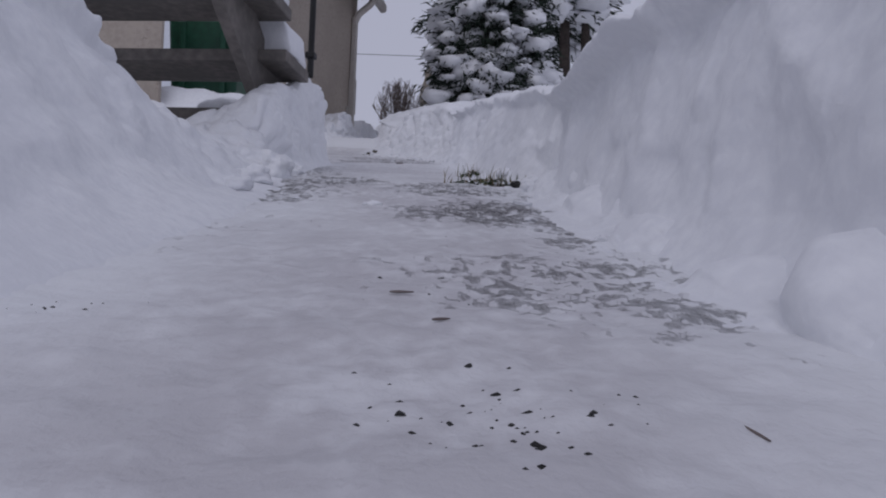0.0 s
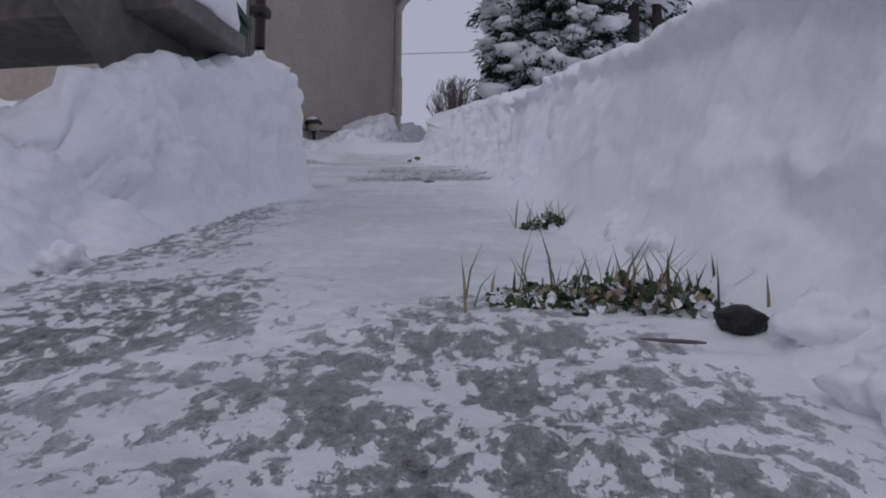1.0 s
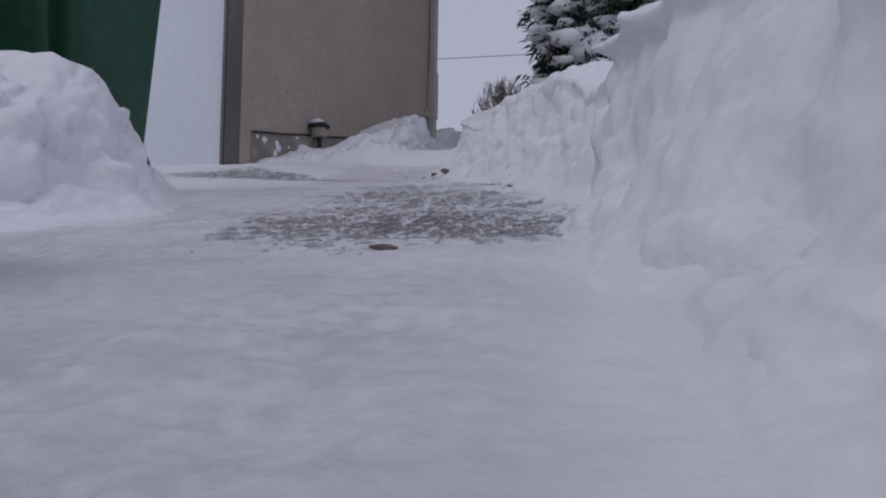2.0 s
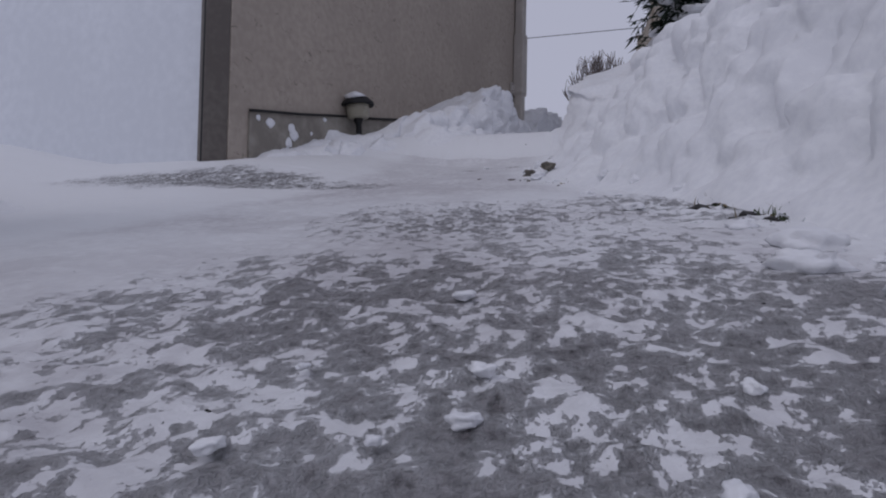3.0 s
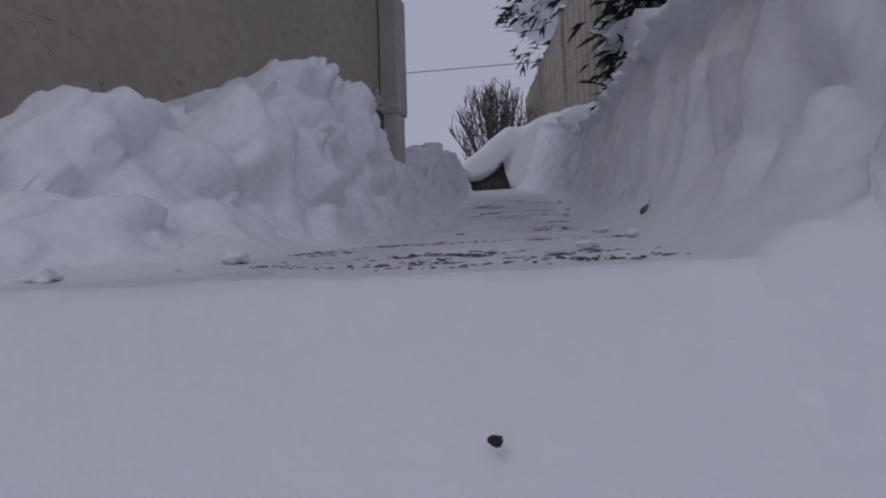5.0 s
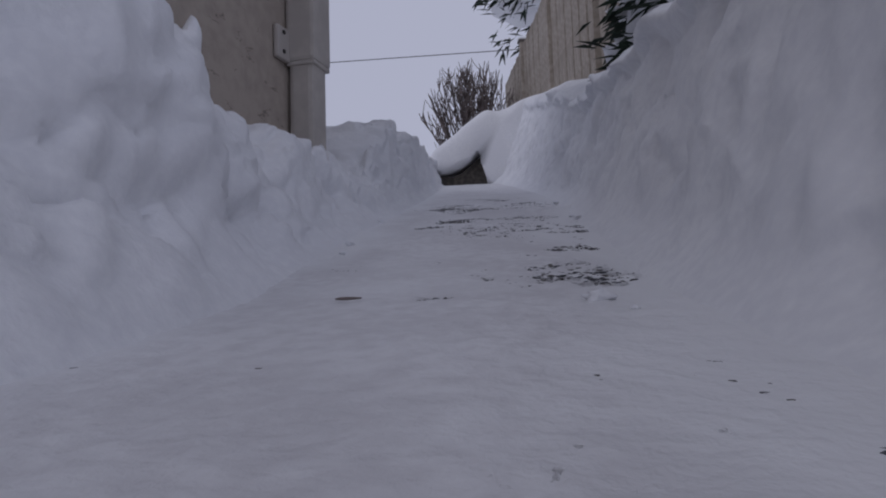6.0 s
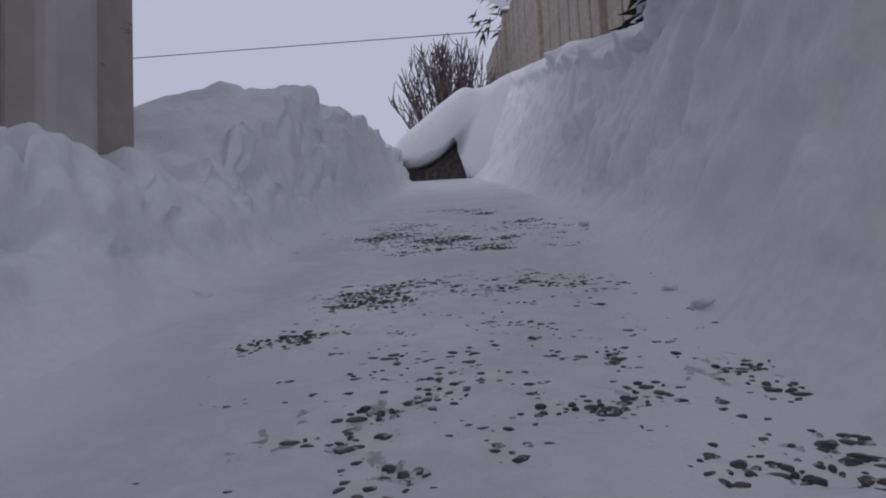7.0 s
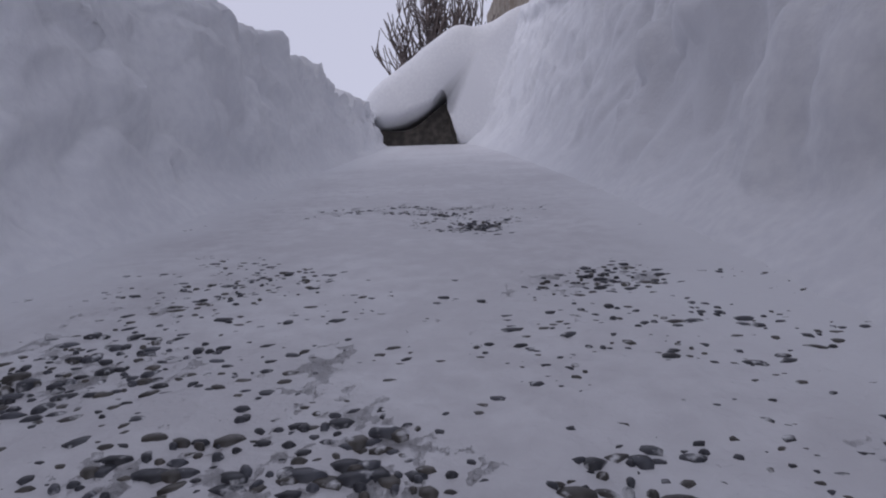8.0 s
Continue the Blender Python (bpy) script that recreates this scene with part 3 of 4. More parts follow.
bank("snow_bank", [(3.9, -1.25, -1.6, 0.80, -4, 0.88), (4.3, -1.15, -1.5, 0.98, -4, 1.0), (4.6, -1.1, -1.42, 1.20, -4, 1.25), (4.85, -1.2, -1.55, 1.18, -4, 1.3), (5.2, -1.45, -1.8, 1.15, -4, 1.25), (5.7, -1.75, -2.1, 1.18, -4, 1.25), (6.3, -2.2, -2.6, 1.25, -4, 1.3), (6.8, -2.9, -3.2, 1.25, -4, 1.3)],
     -1, "low rounded snow mound in front of the wheeled bin", seed=4)
bank("snow_bank", [(7.75, -2.05, -2.3, 1.45, -2.8, 1.47), (8.1, -2.0, -2.25, 1.575, -2.8, 1.59), (8.38, -1.95, -2.2, 1.68, -2.8, 1.69), (8.46, -1.6, -2.05, 1.77, -2.8, 1.75), (8.55, -1.5, -1.85, 1.80, -2.8, 1.68), (8.75, -1.47, -1.84, 1.88, -2.8, 1.68), (9.0, -1.46, -1.72, 2.00, -2.8, 1.70), (9.35, -1.46, -1.63, 2.17, -2.8, 1.78), (9.58, -1.45, -1.68, 2.32, -2.8, 2.0), (9.93, -1.45, -1.62, 2.38, -2.8, 2.1), (10.3, -1.48, -1.68, 2.29, -2.8, 2.2),
                   (10.56, -1.5, -1.68, 2.275, -2.8, 2.2), (10.9, -1.52, -1.68, 2.33, -2.8, 2.25), (11.3, -1.53, -1.68, 2.37, -2.8, 2.3), (11.55, -1.53, -1.68, 2.44, -2.8, 2.4), (12.0, -1.55, -1.68, 2.70, -2.8, 2.6), (12.45, -1.55, -1.67, 2.82, -2.8, 2.75), (13.1, -1.57, -1.68, 2.93, -2.8, 2.85), (14.2, -1.6, -1.69, 3.06, -3.6, 3.0), (15.2, -1.66, -1.76, 3.22, -4, 3.1), (15.9, -1.78, -1.9, 3.38, -4, 3.2), (17, -2.2, -2.6, 3.6, -6, 3.5)],
     -1, "lumpy shovelled snow bank heaped along the house wall", rough=0.03, seed=5, lumpy=0.5, heap=(9.3, 1.6), jag=0.05)

# ---------------------------------------------------------------- house
A2, B2 = Vector((-2.556, 7.69, 0)), Vector((-1.765, 11.56, 0))
WALL_DIR = (B2 - A2).normalized()
WALL_YAW = math.degrees(math.atan2(WALL_DIR.y, WALL_DIR.x))
wall_m = pose(A2.x, A2.y, 0, 0, 0, WALL_YAW)        # local x runs along the wall, local -y faces the path
WALL_LEN = (B2 - A2).length
house = thing("house", "taupe stucco house with a white door and sloping foundation", "house")


def along(x, y, z):
    """A place given by metres along the house wall, out from it, and up."""
    return wall_m @ Vector((x, -y, z))


part("wall", box(WALL_LEN / 2, 0.11, 3.0, WALL_LEN, 0.22, 4.4, wall_m, 0.008), STUCCO, house, "taupe stucco side wall")
part("wall", box(-5.0, 11.42, 3.2, 6.0, 0.2, 4.0), STUCCO, house)
part("wall", box(-6.2, 7.72, 3.0, 3.2, 0.2, 4.4), STUCCO, house, "taupe stucco front wall")
part("lintel", box(-3.6, 7.72, 4.4, 2.05, 0.2, 1.2), STUCCO, house)
door = part("door", box(-3.62, 7.69, 2.55, 1.96, 0.05, 2.2, None, 0.006), DOOR_WHITE, house, "plain white painted door")
part("threshold", box(-3.60, 7.66, 1.43, 2.02, 0.10, 0.03, None, 0.006), TRIM, house, "dark metal door sill")
jamb_m = pose(-2.625, 7.585, 0, 0, 0, 58)
part("jamb", box(0.058, 0.04, 2.6, 0.125, 0.08, 2.5, jamb_m, 0.004), TRIM, house, "dark taupe door jamb")
part("weatherstrip", box(-2.638, 7.60, 2.6, 0.018, 0.03, 2.4, None, 0.003), BLACK, house)

# the foundation steps out below the stucco; its dark top edge climbs with the ground
LEDGE = [(0.13, 1.765), (4.0, 2.45)]
bm = bmesh.new()
pts = []
for x, z in LEDGE:
    pts.append([bm.verts.new(along(x, 0.012, 0.9)), bm.verts.new(along(x, 0.012, z)), bm.verts.new(along(x, -0.02, z)), bm.verts.new(along(x, -0.02, 0.9))])
for k in range(4):
    bm.faces.new((pts[0][k], pts[0][(k + 1) % 4], pts[1][(k + 1) % 4], pts[1][k]))
bm.faces.new(pts[0]), bm.faces.new(pts[1][::-1])
bmesh.ops.recalc_face_normals(bm, faces=bm.faces)
part("foundation", bm, FOUNDATION, house, "bare grey-brown concrete foundation with stains")
part("flashing", tube([along(x, 0.022, z + 0.004 + 0.002 * math.sin(9 * x)) for x, z in [(0.12 + 0.1 * k, 1.763 + 0.0177 * k) for k in range(39)]], [0.008] * 39, 6), BLACK, house, "dark drip edge above the foundation", smooth=True)

# eave, gutter and downspout at the far corner
part("soffit", box(WALL_LEN / 2, -0.16, 5.06, WALL_LEN + 0.5, 0.5, 0.05, wall_m, 0.005), TRIM, house)
part("roof", box(WALL_LEN / 2, 1.2, 5.45, WALL_LEN + 0.7, 3.6, 0.16, wall_m @ pose(0, 0, 0, 4, 0, 0), 0.02), TRIM, house, "roof edge under snow")
bm = bmesh.new()
prof = [(0.40, 5.03), (0.47, 4.9), (0.47, 4.82), (0.44, 4.78), (0.36, 4.78), (0.34, 4.82), (0.34, 5.03)]
rings = [[bm.verts.new(along(x, o, z)) for o, z in prof] for x in (-0.3, WALL_LEN + 0.3)]
for k in range(len(prof)):
    bm.faces.new((rings[0][k], rings[0][(k + 1) % len(prof)], rings[1][(k + 1) % len(prof)], rings[1][k]))
bm.faces.new(rings[0]), bm.faces.new(rings[1][::-1])
bmesh.ops.recalc_face_normals(bm, faces=bm.faces)
gutter = part("gutter", bm, PIPE, house, "painted metal rain gutter")
PX = 3.715
spout = part("downspout", box(PX, -0.055, 3.2, 0.10, 0.09, 2.6, wall_m, 0.018), PIPE, house, "pale painted metal downspout")
bm = tube([along(PX, 0.055, 4.42), along(PX, 0.12, 4.55), along(PX + 0.02, 0.32, 4.72), along(PX + 0.03, 0.40, 4.84)], [0.06, 0.06, 0.06, 0.062], 12)
part("elbow", bm, PIPE, spout, smooth=True)
part("sleeve", box(PX, -0.058, 3.05, 0.122, 0.108, 0.62, wall_m, 0.014), PIPE, spout, "wider upper pipe section")
part("strap", box(PX, -0.058, 2.735, 0.116, 0.1, 0.014, wall_m, 0.003), PIPE, spout, "thin metal strap round the downspout")
bm = box(PX - 0.095, -0.012, 2.79, 0.075, 0.02, 0.11, wall_m, 0.008)
clip = part("bracket", bm, PIPE, spout, "screwed wall bracket with a little snow")
for dz in (-0.03, 0.035):
    part("screw", box(PX - 0.10, -0.024, 2.79 + dz, 0.012, 0.006, 0.012, wall_m, 0.002), BLACK, clip)


# snow stuck to the foundation
for k, (x, z, r) in enumerate(((0.19, 1.745, 0.018), (0.28, 1.735, 0.028), (0.45, 1.735, 0.03), (0.47, 1.70, 0.034), (0.43, 1.65, 0.03), (0.42, 1.60, 0.024), (0.40, 1.56, 0.03), (0.39, 1.52, 0.025), (0.62, 1.74, 0.012), (0.74, 1.85, 0.014))):
    p = along(x, 0.014, z)
    bm = blob(0, 0, 0, r, 1.0, 40 + k)
    bm.transform(Matrix.Translation(p) @ pose(0, 0, 0, 0, 0, WALL_YAW) @ Matrix.Diagonal((1, 0.25, 1, 1)))
    part("snow_splash", bm, SNOW, house, smooth=True)


# ---------------------------------------------------------------- wooden stairs beside the drive
stair_m = pose(-0.84, 3.17, 0, 0, 0, -5)           # they climb towards the street, so their underside shows
stairs = thing("stairs", "grey painted open wooden stairs with snow on the treads", "stairs")
for side_x in (-0.82, 0.02):
    bm = box(0, 0, 0, 0.05, 2.3, 0.25, None, 0.006)
    bm.transform(stair_m @ pose(side_x, -0.86, 1.165, -34.6, 0, 0))
    part("stringer", bm, GREY_PAINT, stairs)
for k in range(0, 7):
    y, z = -0.02 - 0.275 * k, 0.7075 + 0.19 * k
    right = 0.17 if k else -0.06
    tread = part("tread", box((right - 0.85) / 2, y, z, right + 0.85, 0.325, 0.052, stair_m, 0.006), GREY_PAINT, stairs)
    part("cleat", box(-0.03, y, z - 0.05, 0.045, 0.26, 0.05, stair_m, 0.004), GREY_PAINT, tread)
    if 1 <= k <= 3:
        bm = box(0.098, y + 0.025, z + 0.106, 0.135, 0.255, 0.16, None, 0.03)
        bmesh.ops.subdivide_edges(bm, edges=bm.edges, cuts=2, use_grid_fill=True)
        for v in bm.verts:
            v.co += 0.02 * Vector((noise.noise(v.co * 9), noise.noise(v.co * 9 + Vector((5, 0, 0))), noise.noise(v.co * 7)))
            v.co.x -= max(0.0, v.co.z - z - 0.06) * 0.25
        bm.transform(stair_m)
        part("snow_cover", bm, SNOW, tread, "snow lying on the tread", smooth=True)
    if k == 0:
        bm = blob(-0.33, y + 0.04, z + 0.03, 0.125, 0.75, 19, 0.35, 3)
        bm.transform(stair_m)
        part("snow_cover", bm, SNOW, tread, "heap of snow on the lowest tread", smooth=True)
post = part("handrail_post", tube([stair_m @ Vector((0.125, 0.03, 0.95 + 0.03 * k)) for k in range(55)], [0.016] * 55, 10), BLACK, stairs, "black metal handrail post", smooth=True)
part("clamp", box(0.125, 0.03, 1.06, 0.05, 0.05, 0.03, stair_m, 0.006), BLACK, post)
part("rail", tube([stair_m @ Vector((0.125, 0.05 - 0.275 * k, 1.6 + 0.19 * k)) for k in range(7)], [0.02] * 7, 10), BLACK, stairs, smooth=True)
part("back_panel", box(-2.03, 0.95, 1.3, 1.56, 0.03, 1.8, pose(-1.0, 3.2, 0, 0, 0, -12), 0.006), STUCCO, stairs, "tan skirting board below the landing")
for k in range(9):
    bm = blob(0, 0, 0, 0.012 + 0.018 * ((k * 37) % 10) / 10, 0.9, 700 + k, 0.5, 2)
    bm.transform(pose(-1.0, 3.2, 0, 0, 0, -12) @ Matrix.Translation((-1.36 + 0.05 * (k % 4) + 0.013 * k, 0.932, 0.80 + 0.028 * (k // 2) - 0.01 * (k % 3))) @ Matrix.Diagonal((1, 0.3, 1, 1)))
    part("snow_splash", bm, SNOW, stairs, smooth=True)

# ---------------------------------------------------------------- wheeled bin
bin_m = pose(-1.99, 5.22, 0.92, 0, 0, 8)
wheelie = thing("wheeled_bin", "dark green plastic wheeled bin beside the house", "bin")


def tapered(w0, d0, w1, d1, z0, z1, bevel, m):
    bm = bmesh.new()
    bmesh.ops.create_cube(bm, size=1.0)
    for v in bm.verts:
        w, d, z = (w1, d1, z1) if v.co.z > 0 else (w0, d0, z0)
        v.co = Vector((v.co.x * w, v.co.y * d, z))
    bmesh.ops.bevel(bm, geom=list(bm.edges), offset=bevel, segments=3, affect="EDGES", profile=0.6)
    bm.transform(m)
    return bm


part("body", tapered(0.46, 0.46, 0.56, 0.56, 0.06, 1.0, 0.04, bin_m), BIN_GREEN, wheelie, smooth=False)
part("lid", tapered(0.60, 0.62, 0.54, 0.54, 1.005, 1.09, 0.03, bin_m), BIN_GREEN, wheelie)
for x in (-0.15, 0.15):
    part("rib", box(x, -0.272, 0.55, 0.045, 0.03, 0.8, bin_m @ pose(0, 0, 0, 4.2, 0, 0), 0.012), BIN_GREEN, wheelie)
part("handle", tube([bin_m @ Vector((-0.22 + 0.044 * k, 0.34, 0.98)) for k in range(11)], [0.016] * 11, 8), BIN_GREEN, wheelie, smooth=True)
part("marking", box(-0.06, -0.297, 0.72, 0.11, 0.004, 0.018, bin_m @ pose(0, 0, 0, 4.2, 0, 0)), DOOR_WHITE, wheelie, "white printed bar")
part("marking", box(-0.06, -0.297, 0.66, 0.11, 0.004, 0.018, bin_m @ pose(0, 0, 0, 4.2, 0, 0)), DOOR_WHITE, wheelie)
for x in (-0.2, 0.2):
    bm = lathe([(0.02, -0.025), (0.11, -0.025), (0.12, -0.015), (0.12, 0.015), (0.11, 0.025), (0.02, 0.025)], 24)
    bm.transform(bin_m @ pose(x, 0.2, 0.12, 0, 90, 0))
    part("wheel", bm, BLACK, wheelie, smooth=False)


# ---------------------------------------------------------------- path lamps
def path_lamp():
    ob = thing("path_lamp", "small black path lamp with frosted lens and snow cap", "lamp", group="path lamps")
    part("post", lathe([(0.012, -0.35), (0.017, -0.05), (0.019, 0.10), (0.03, 0.13), (0.032, 0.14)], 20), BLACK, ob, smooth=True)
    part("lens", lathe([(0.06, 0.14), (0.072, 0.15), (0.074, 0.235), (0.07, 0.245)], 28), GLASS_FROST, ob, "frosted pale plastic lens", smooth=True)
    part("bulb", lathe([(0.008, 0.15), (0.016, 0.17), (0.016, 0.21), (0.004, 0.225)], 12), GLASS_FROST, ob)
    part("cap", lathe([(0.07, 0.228), (0.103, 0.222), (0.108, 0.232), (0.098, 0.25), (0.07, 0.275), (0.03, 0.292), (0.001, 0.296)], 30), BLACK, ob, "dark domed cap", smooth=True)
    bm = blob(-0.012, 0.0, 0.278, 0.082, 0.42, 7, 0.22, 3)
    part("snow_cap", bm, SNOW, ob, "snow on the cap", smooth=True)
    return ob


lamp_one = path_lamp()
lamp_one.matrix_basis = pose(-2.275, 8.66, 1.765, 2, -4, 20)
LEAN = (Vector((-0.585, 8.40, 1.885)) - Vector((-0.70, 8.277, 1.723))).to_track_quat("Z", "Y").to_matrix().to_4x4()
lamp_two = copy_thing(lamp_one, Matrix.Translation((-0.68, 8.26, 1.648)) @ LEAN)
part("stub", lathe([(0.019, -0.12), (0.020, 0.0), (0.021, 0.012), (0.018, 0.016)], 18), BLACK, lamp_two, "broken black post end").matrix_basis = lamp_two.matrix_basis.inverted() @ pose(-0.715, 8.13, 1.672, 8, 4, 0)
tagged(lamp_two, "black path lamp leaning and half buried in the snow bank")


# ---------------------------------------------------------------- fence
F0, F1 = Vector((-0.93, 20.1, 0)), Vector((0.17, 12.6, 0))
fdir = (F1 - F0).normalized()
fyaw = math.degrees(math.atan2(fdir.y, fdir.x))
fence = thing("fence", "tan wooden board fence beyond the snow bank", "fence")
FENCE_LEN, FENCE_TOP = (F1 - F0).length, 5.72
picket_mesh = None
for k in range(int(FENCE_LEN / 0.148) + 1):
    p = F0 + fdir * (0.148 * k)
    m = pose(p.x, p.y, 0, 0, 0.4 * math.sin(7 * k), fyaw)
    if picket_mesh is None:
        first = part("picket", box(0, 0, FENCE_TOP - 1.2, 0.136, 0.022, 2.4, None, 0.004), FENCE_WOOD, fence)
        picket_mesh = first.data
        first.matrix_local = m
    else:
        ob = new("picket", picket_mesh)
        ob.parent = fence
        ob.matrix_local = m @ Matrix.Translation((0.003 * math.sin(11 * k), 0.006 * math.sin(3 * k), 0.010 * math.sin(5.1 * k)))
for z in (4.0, 5.45):
    part("rail", box(FENCE_LEN / 2, 0.05, z, FENCE_LEN, 0.05, 0.09, pose(F0.x, F0.y, 0, 0, 0, fyaw), 0.005), FENCE_WOOD, fence)
for d in (1.66, 3.43, 5.2, 6.97):
    p = F0 + fdir * d
    post = part("post", box(0, 0.0, 4.5, 0.10, 0.11, 2.52, pose(p.x, p.y, 0, 0, 0, fyaw), 0.006), FENCE_WOOD, fence)
    part("cap", box(0, 0, 5.775, 0.15, 0.15, 0.03, pose(p.x, p.y, 0, 0, 0, fyaw), 0.008), TRIM, post)
    part("snow", blob(p.x, p.y, 5.81, 0.08, 0.55, 61, 0.3, 3), SNOW, post, smooth=True)

# ---------------------------------------------------------------- overhead cable
cable = finish("cable", tube([(-40 + 2 * k, 27, 9.06 - 0.0006 * (k * 2 - 40) ** 2 * 0.2 + 0.004 * k) for k in range(41)], [0.012] * 41, 6), CABLE, None)
tagged(cable, "thin dark overhead cable across the sky", "cable")


# ---------------------------------------------------------------- trees and bushes
def bare_shrub(seed, at, height, spread):
    """A rounded crown: stems fan out low down, turn upright and end on a dome."""
    rnd = random.Random(seed)
    ob = thing("bare_shrub", "leafless rounded shrub of many upright twigs behind the snow", "shrub", at=at)
    stems, fine = bmesh.new(), bmesh.new()

    def roof(x, y):
        return height * math.sqrt(max(0.04, 1 - (x / spread) ** 2 - (y / spread) ** 2)) ** 0.8

    for k in range(60):
        a, f = rnd.uniform(0, 2 * math.pi), rnd.random() ** 0.55
        tx, ty = 0.97 * spread * f * math.cos(a), 0.97 * spread * f * math.sin(a)
        top = roof(tx, ty) * rnd.uniform(0.86, 1.0)
        pts = []
        for j in range(9):
            u = j / 8
            pts.append(Vector((tx * (0.15 + 0.85 * u ** 0.75) + rnd.gauss(0, 0.014), ty * (0.15 + 0.85 * u ** 0.75) + rnd.gauss(0, 0.014), top * u)))
        tube(pts, [0.019 * (1 - 0.085 * j) for j in range(9)], 5, stems)
        for _ in range(15):
            i = rnd.randint(3, 7)
            p = pts[i].lerp(pts[i + 1], rnd.random())
            length = rnd.uniform(0.12, 0.42)
            d = Vector((rnd.gauss(0, 0.5) + 0.3 * tx, rnd.gauss(0, 0.5) + 0.3 * ty, rnd.uniform(0.5, 1.1))).normalized()
            q = [p, p + d * length * 0.35, p + d * length * 0.6 + Vector((0, 0, 0.12 * length)), p + d * length * 0.8 + Vector((0, 0, 0.32 * length))]
            if q[3].z < 1.04 * roof(min(q[3].x, spread), min(q[3].y, spread)):
                tube(q, [0.0085, 0.0075, 0.0065, 0.006], 4, fine)
    tagged(part("stems", stems, TWIG, ob, smooth=True), kind="stuff")
    tagged(part("twigs", fine, TWIG, ob, smooth=True), kind="stuff")
    return ob


bare_shrub(4, (-1.51, 18.9, 3.98), 1.72, 0.92)


def conifer(name, label, at, height, radius, seed, sprays, snow, low=0.0, size=0.30):
    """A tapered trunk with limbs, drooping sprays of needles and snow lying on them."""
    rnd = random.Random(seed)
    ob = thing(name, label, "tree", at=at)
    part("trunk", tube([(0.03 * math.sin(k), 0.03 * math.cos(2 * k), height * k / 10) for k in range(11)], [0.2 * (1.05 - k / 10) * radius / 1.6 for k in range(11)], 10), BARK, ob, smooth=True)
    limbs, spray, load = bmesh.new(), bmesh.new(), bmesh.new()
    for k in range(sprays):
        h = low + (1 - low) * rnd.random() ** 1.15
        reach = radius * min(1.0, (1 - h) ** 0.6 * 1.25) * (0.85 + 0.3 * noise.noise(Vector((3 * h, seed, 5 * math.sin(k)))))
        a = rnd.uniform(0, 2 * math.pi)
        f = rnd.random() ** 0.4
        c = Vector((math.cos(a) * reach * f, math.sin(a) * reach * f, height * h - 0.25 * reach * f))
        out = Vector((math.cos(a), math.sin(a), -0.55 + rnd.gauss(0, 0.25))).normalized()
        if k % 16 == 0:
            tube([(0, 0, height * h), c * 0.5 + Vector((0, 0, height * h * 0.5 + 0.05)), c], [0.03, 0.022, 0.008], 5, limbs)
        for j in range(8):
            d = (out + Vector((rnd.gauss(0, 0.5), rnd.gauss(0, 0.5), rnd.gauss(0, 0.4)))).normalized()
            s = d.cross(Vector((rnd.gauss(0, 1), rnd.gauss(0, 1), rnd.gauss(0, 1)))).normalized() * size * 0.075
            b = c + Vector((rnd.gauss(0, 0.3), rnd.gauss(0, 0.3), rnd.gauss(0, 0.22))) * size
            t = b + d * size * rnd.uniform(0.5, 1.0)
            m2 = b.lerp(t, 0.5) + Vector((0, 0, 0.05 * size))
            vs = [spray.verts.new(v) for v in (b, m2 + s, t, m2 - s)]
            spray.faces.new(vs)
        if rnd.random() < snow and f > 0.55:
            blob(c.x, c.y, c.z + 0.10 * size, size * rnd.uniform(0.3, 1.3), rnd.uniform(0.3, 0.7), k, 0.8, 2, load)
    tagged(part("limbs", limbs, BARK, ob, smooth=True), kind="stuff")
    tagged(part("needles", spray, NEEDLES, ob), kind="stuff")
    tagged(part("snow_load", load, SNOW, ob, "clumps of snow on the branches", smooth=True), kind="stuff")
    return ob


conifer("conifer", "dark evergreen tree laden with snow beside the fence", (0.82, 12.6, 2.6), 7.5, 1.35, 11, 6500, 0.17, 0.09, 0.22)
conifer("conifer", "tall evergreen tree with snowy drooping branches", (2.6, 24.5, 4.2), 14, 4.6, 12, 2600, 0.25, 0.40, 0.55)
for x, y, r in ((4.1, 22.5, 0.24), (4.85, 22.5, 0.2)):
    ob = thing("tree", "dark bare tree trunk with rough bark", "tree", at=(x, y, 4.0))
    part("trunk", tube([(0.05 * math.sin(k), 0, 1.0 * k) for k in range(10)], [r * (1 - 0.05 * k) for k in range(10)], 12), BARK, ob, smooth=True)
house_m = pose(4.3, 22.1, 6.55, 0, 0, 15)
nest = thing("birdhouse", "small grey wooden birdhouse with snow on its roof", "birdhouse")
part("box", box(0, 0, 0, 0.34, 0.3, 0.42, house_m, 0.01), FENCE_WOOD, nest)
part("roof", box(0, 0, 0.26, 0.52, 0.46, 0.07, house_m, 0.015), SNOW, nest, "snow-covered roof")

# ---------------------------------------------------------------- boulder at the head of the path
rock = thing("boulder", "dark brown boulder capped with thick snow at the path end", "boulder")


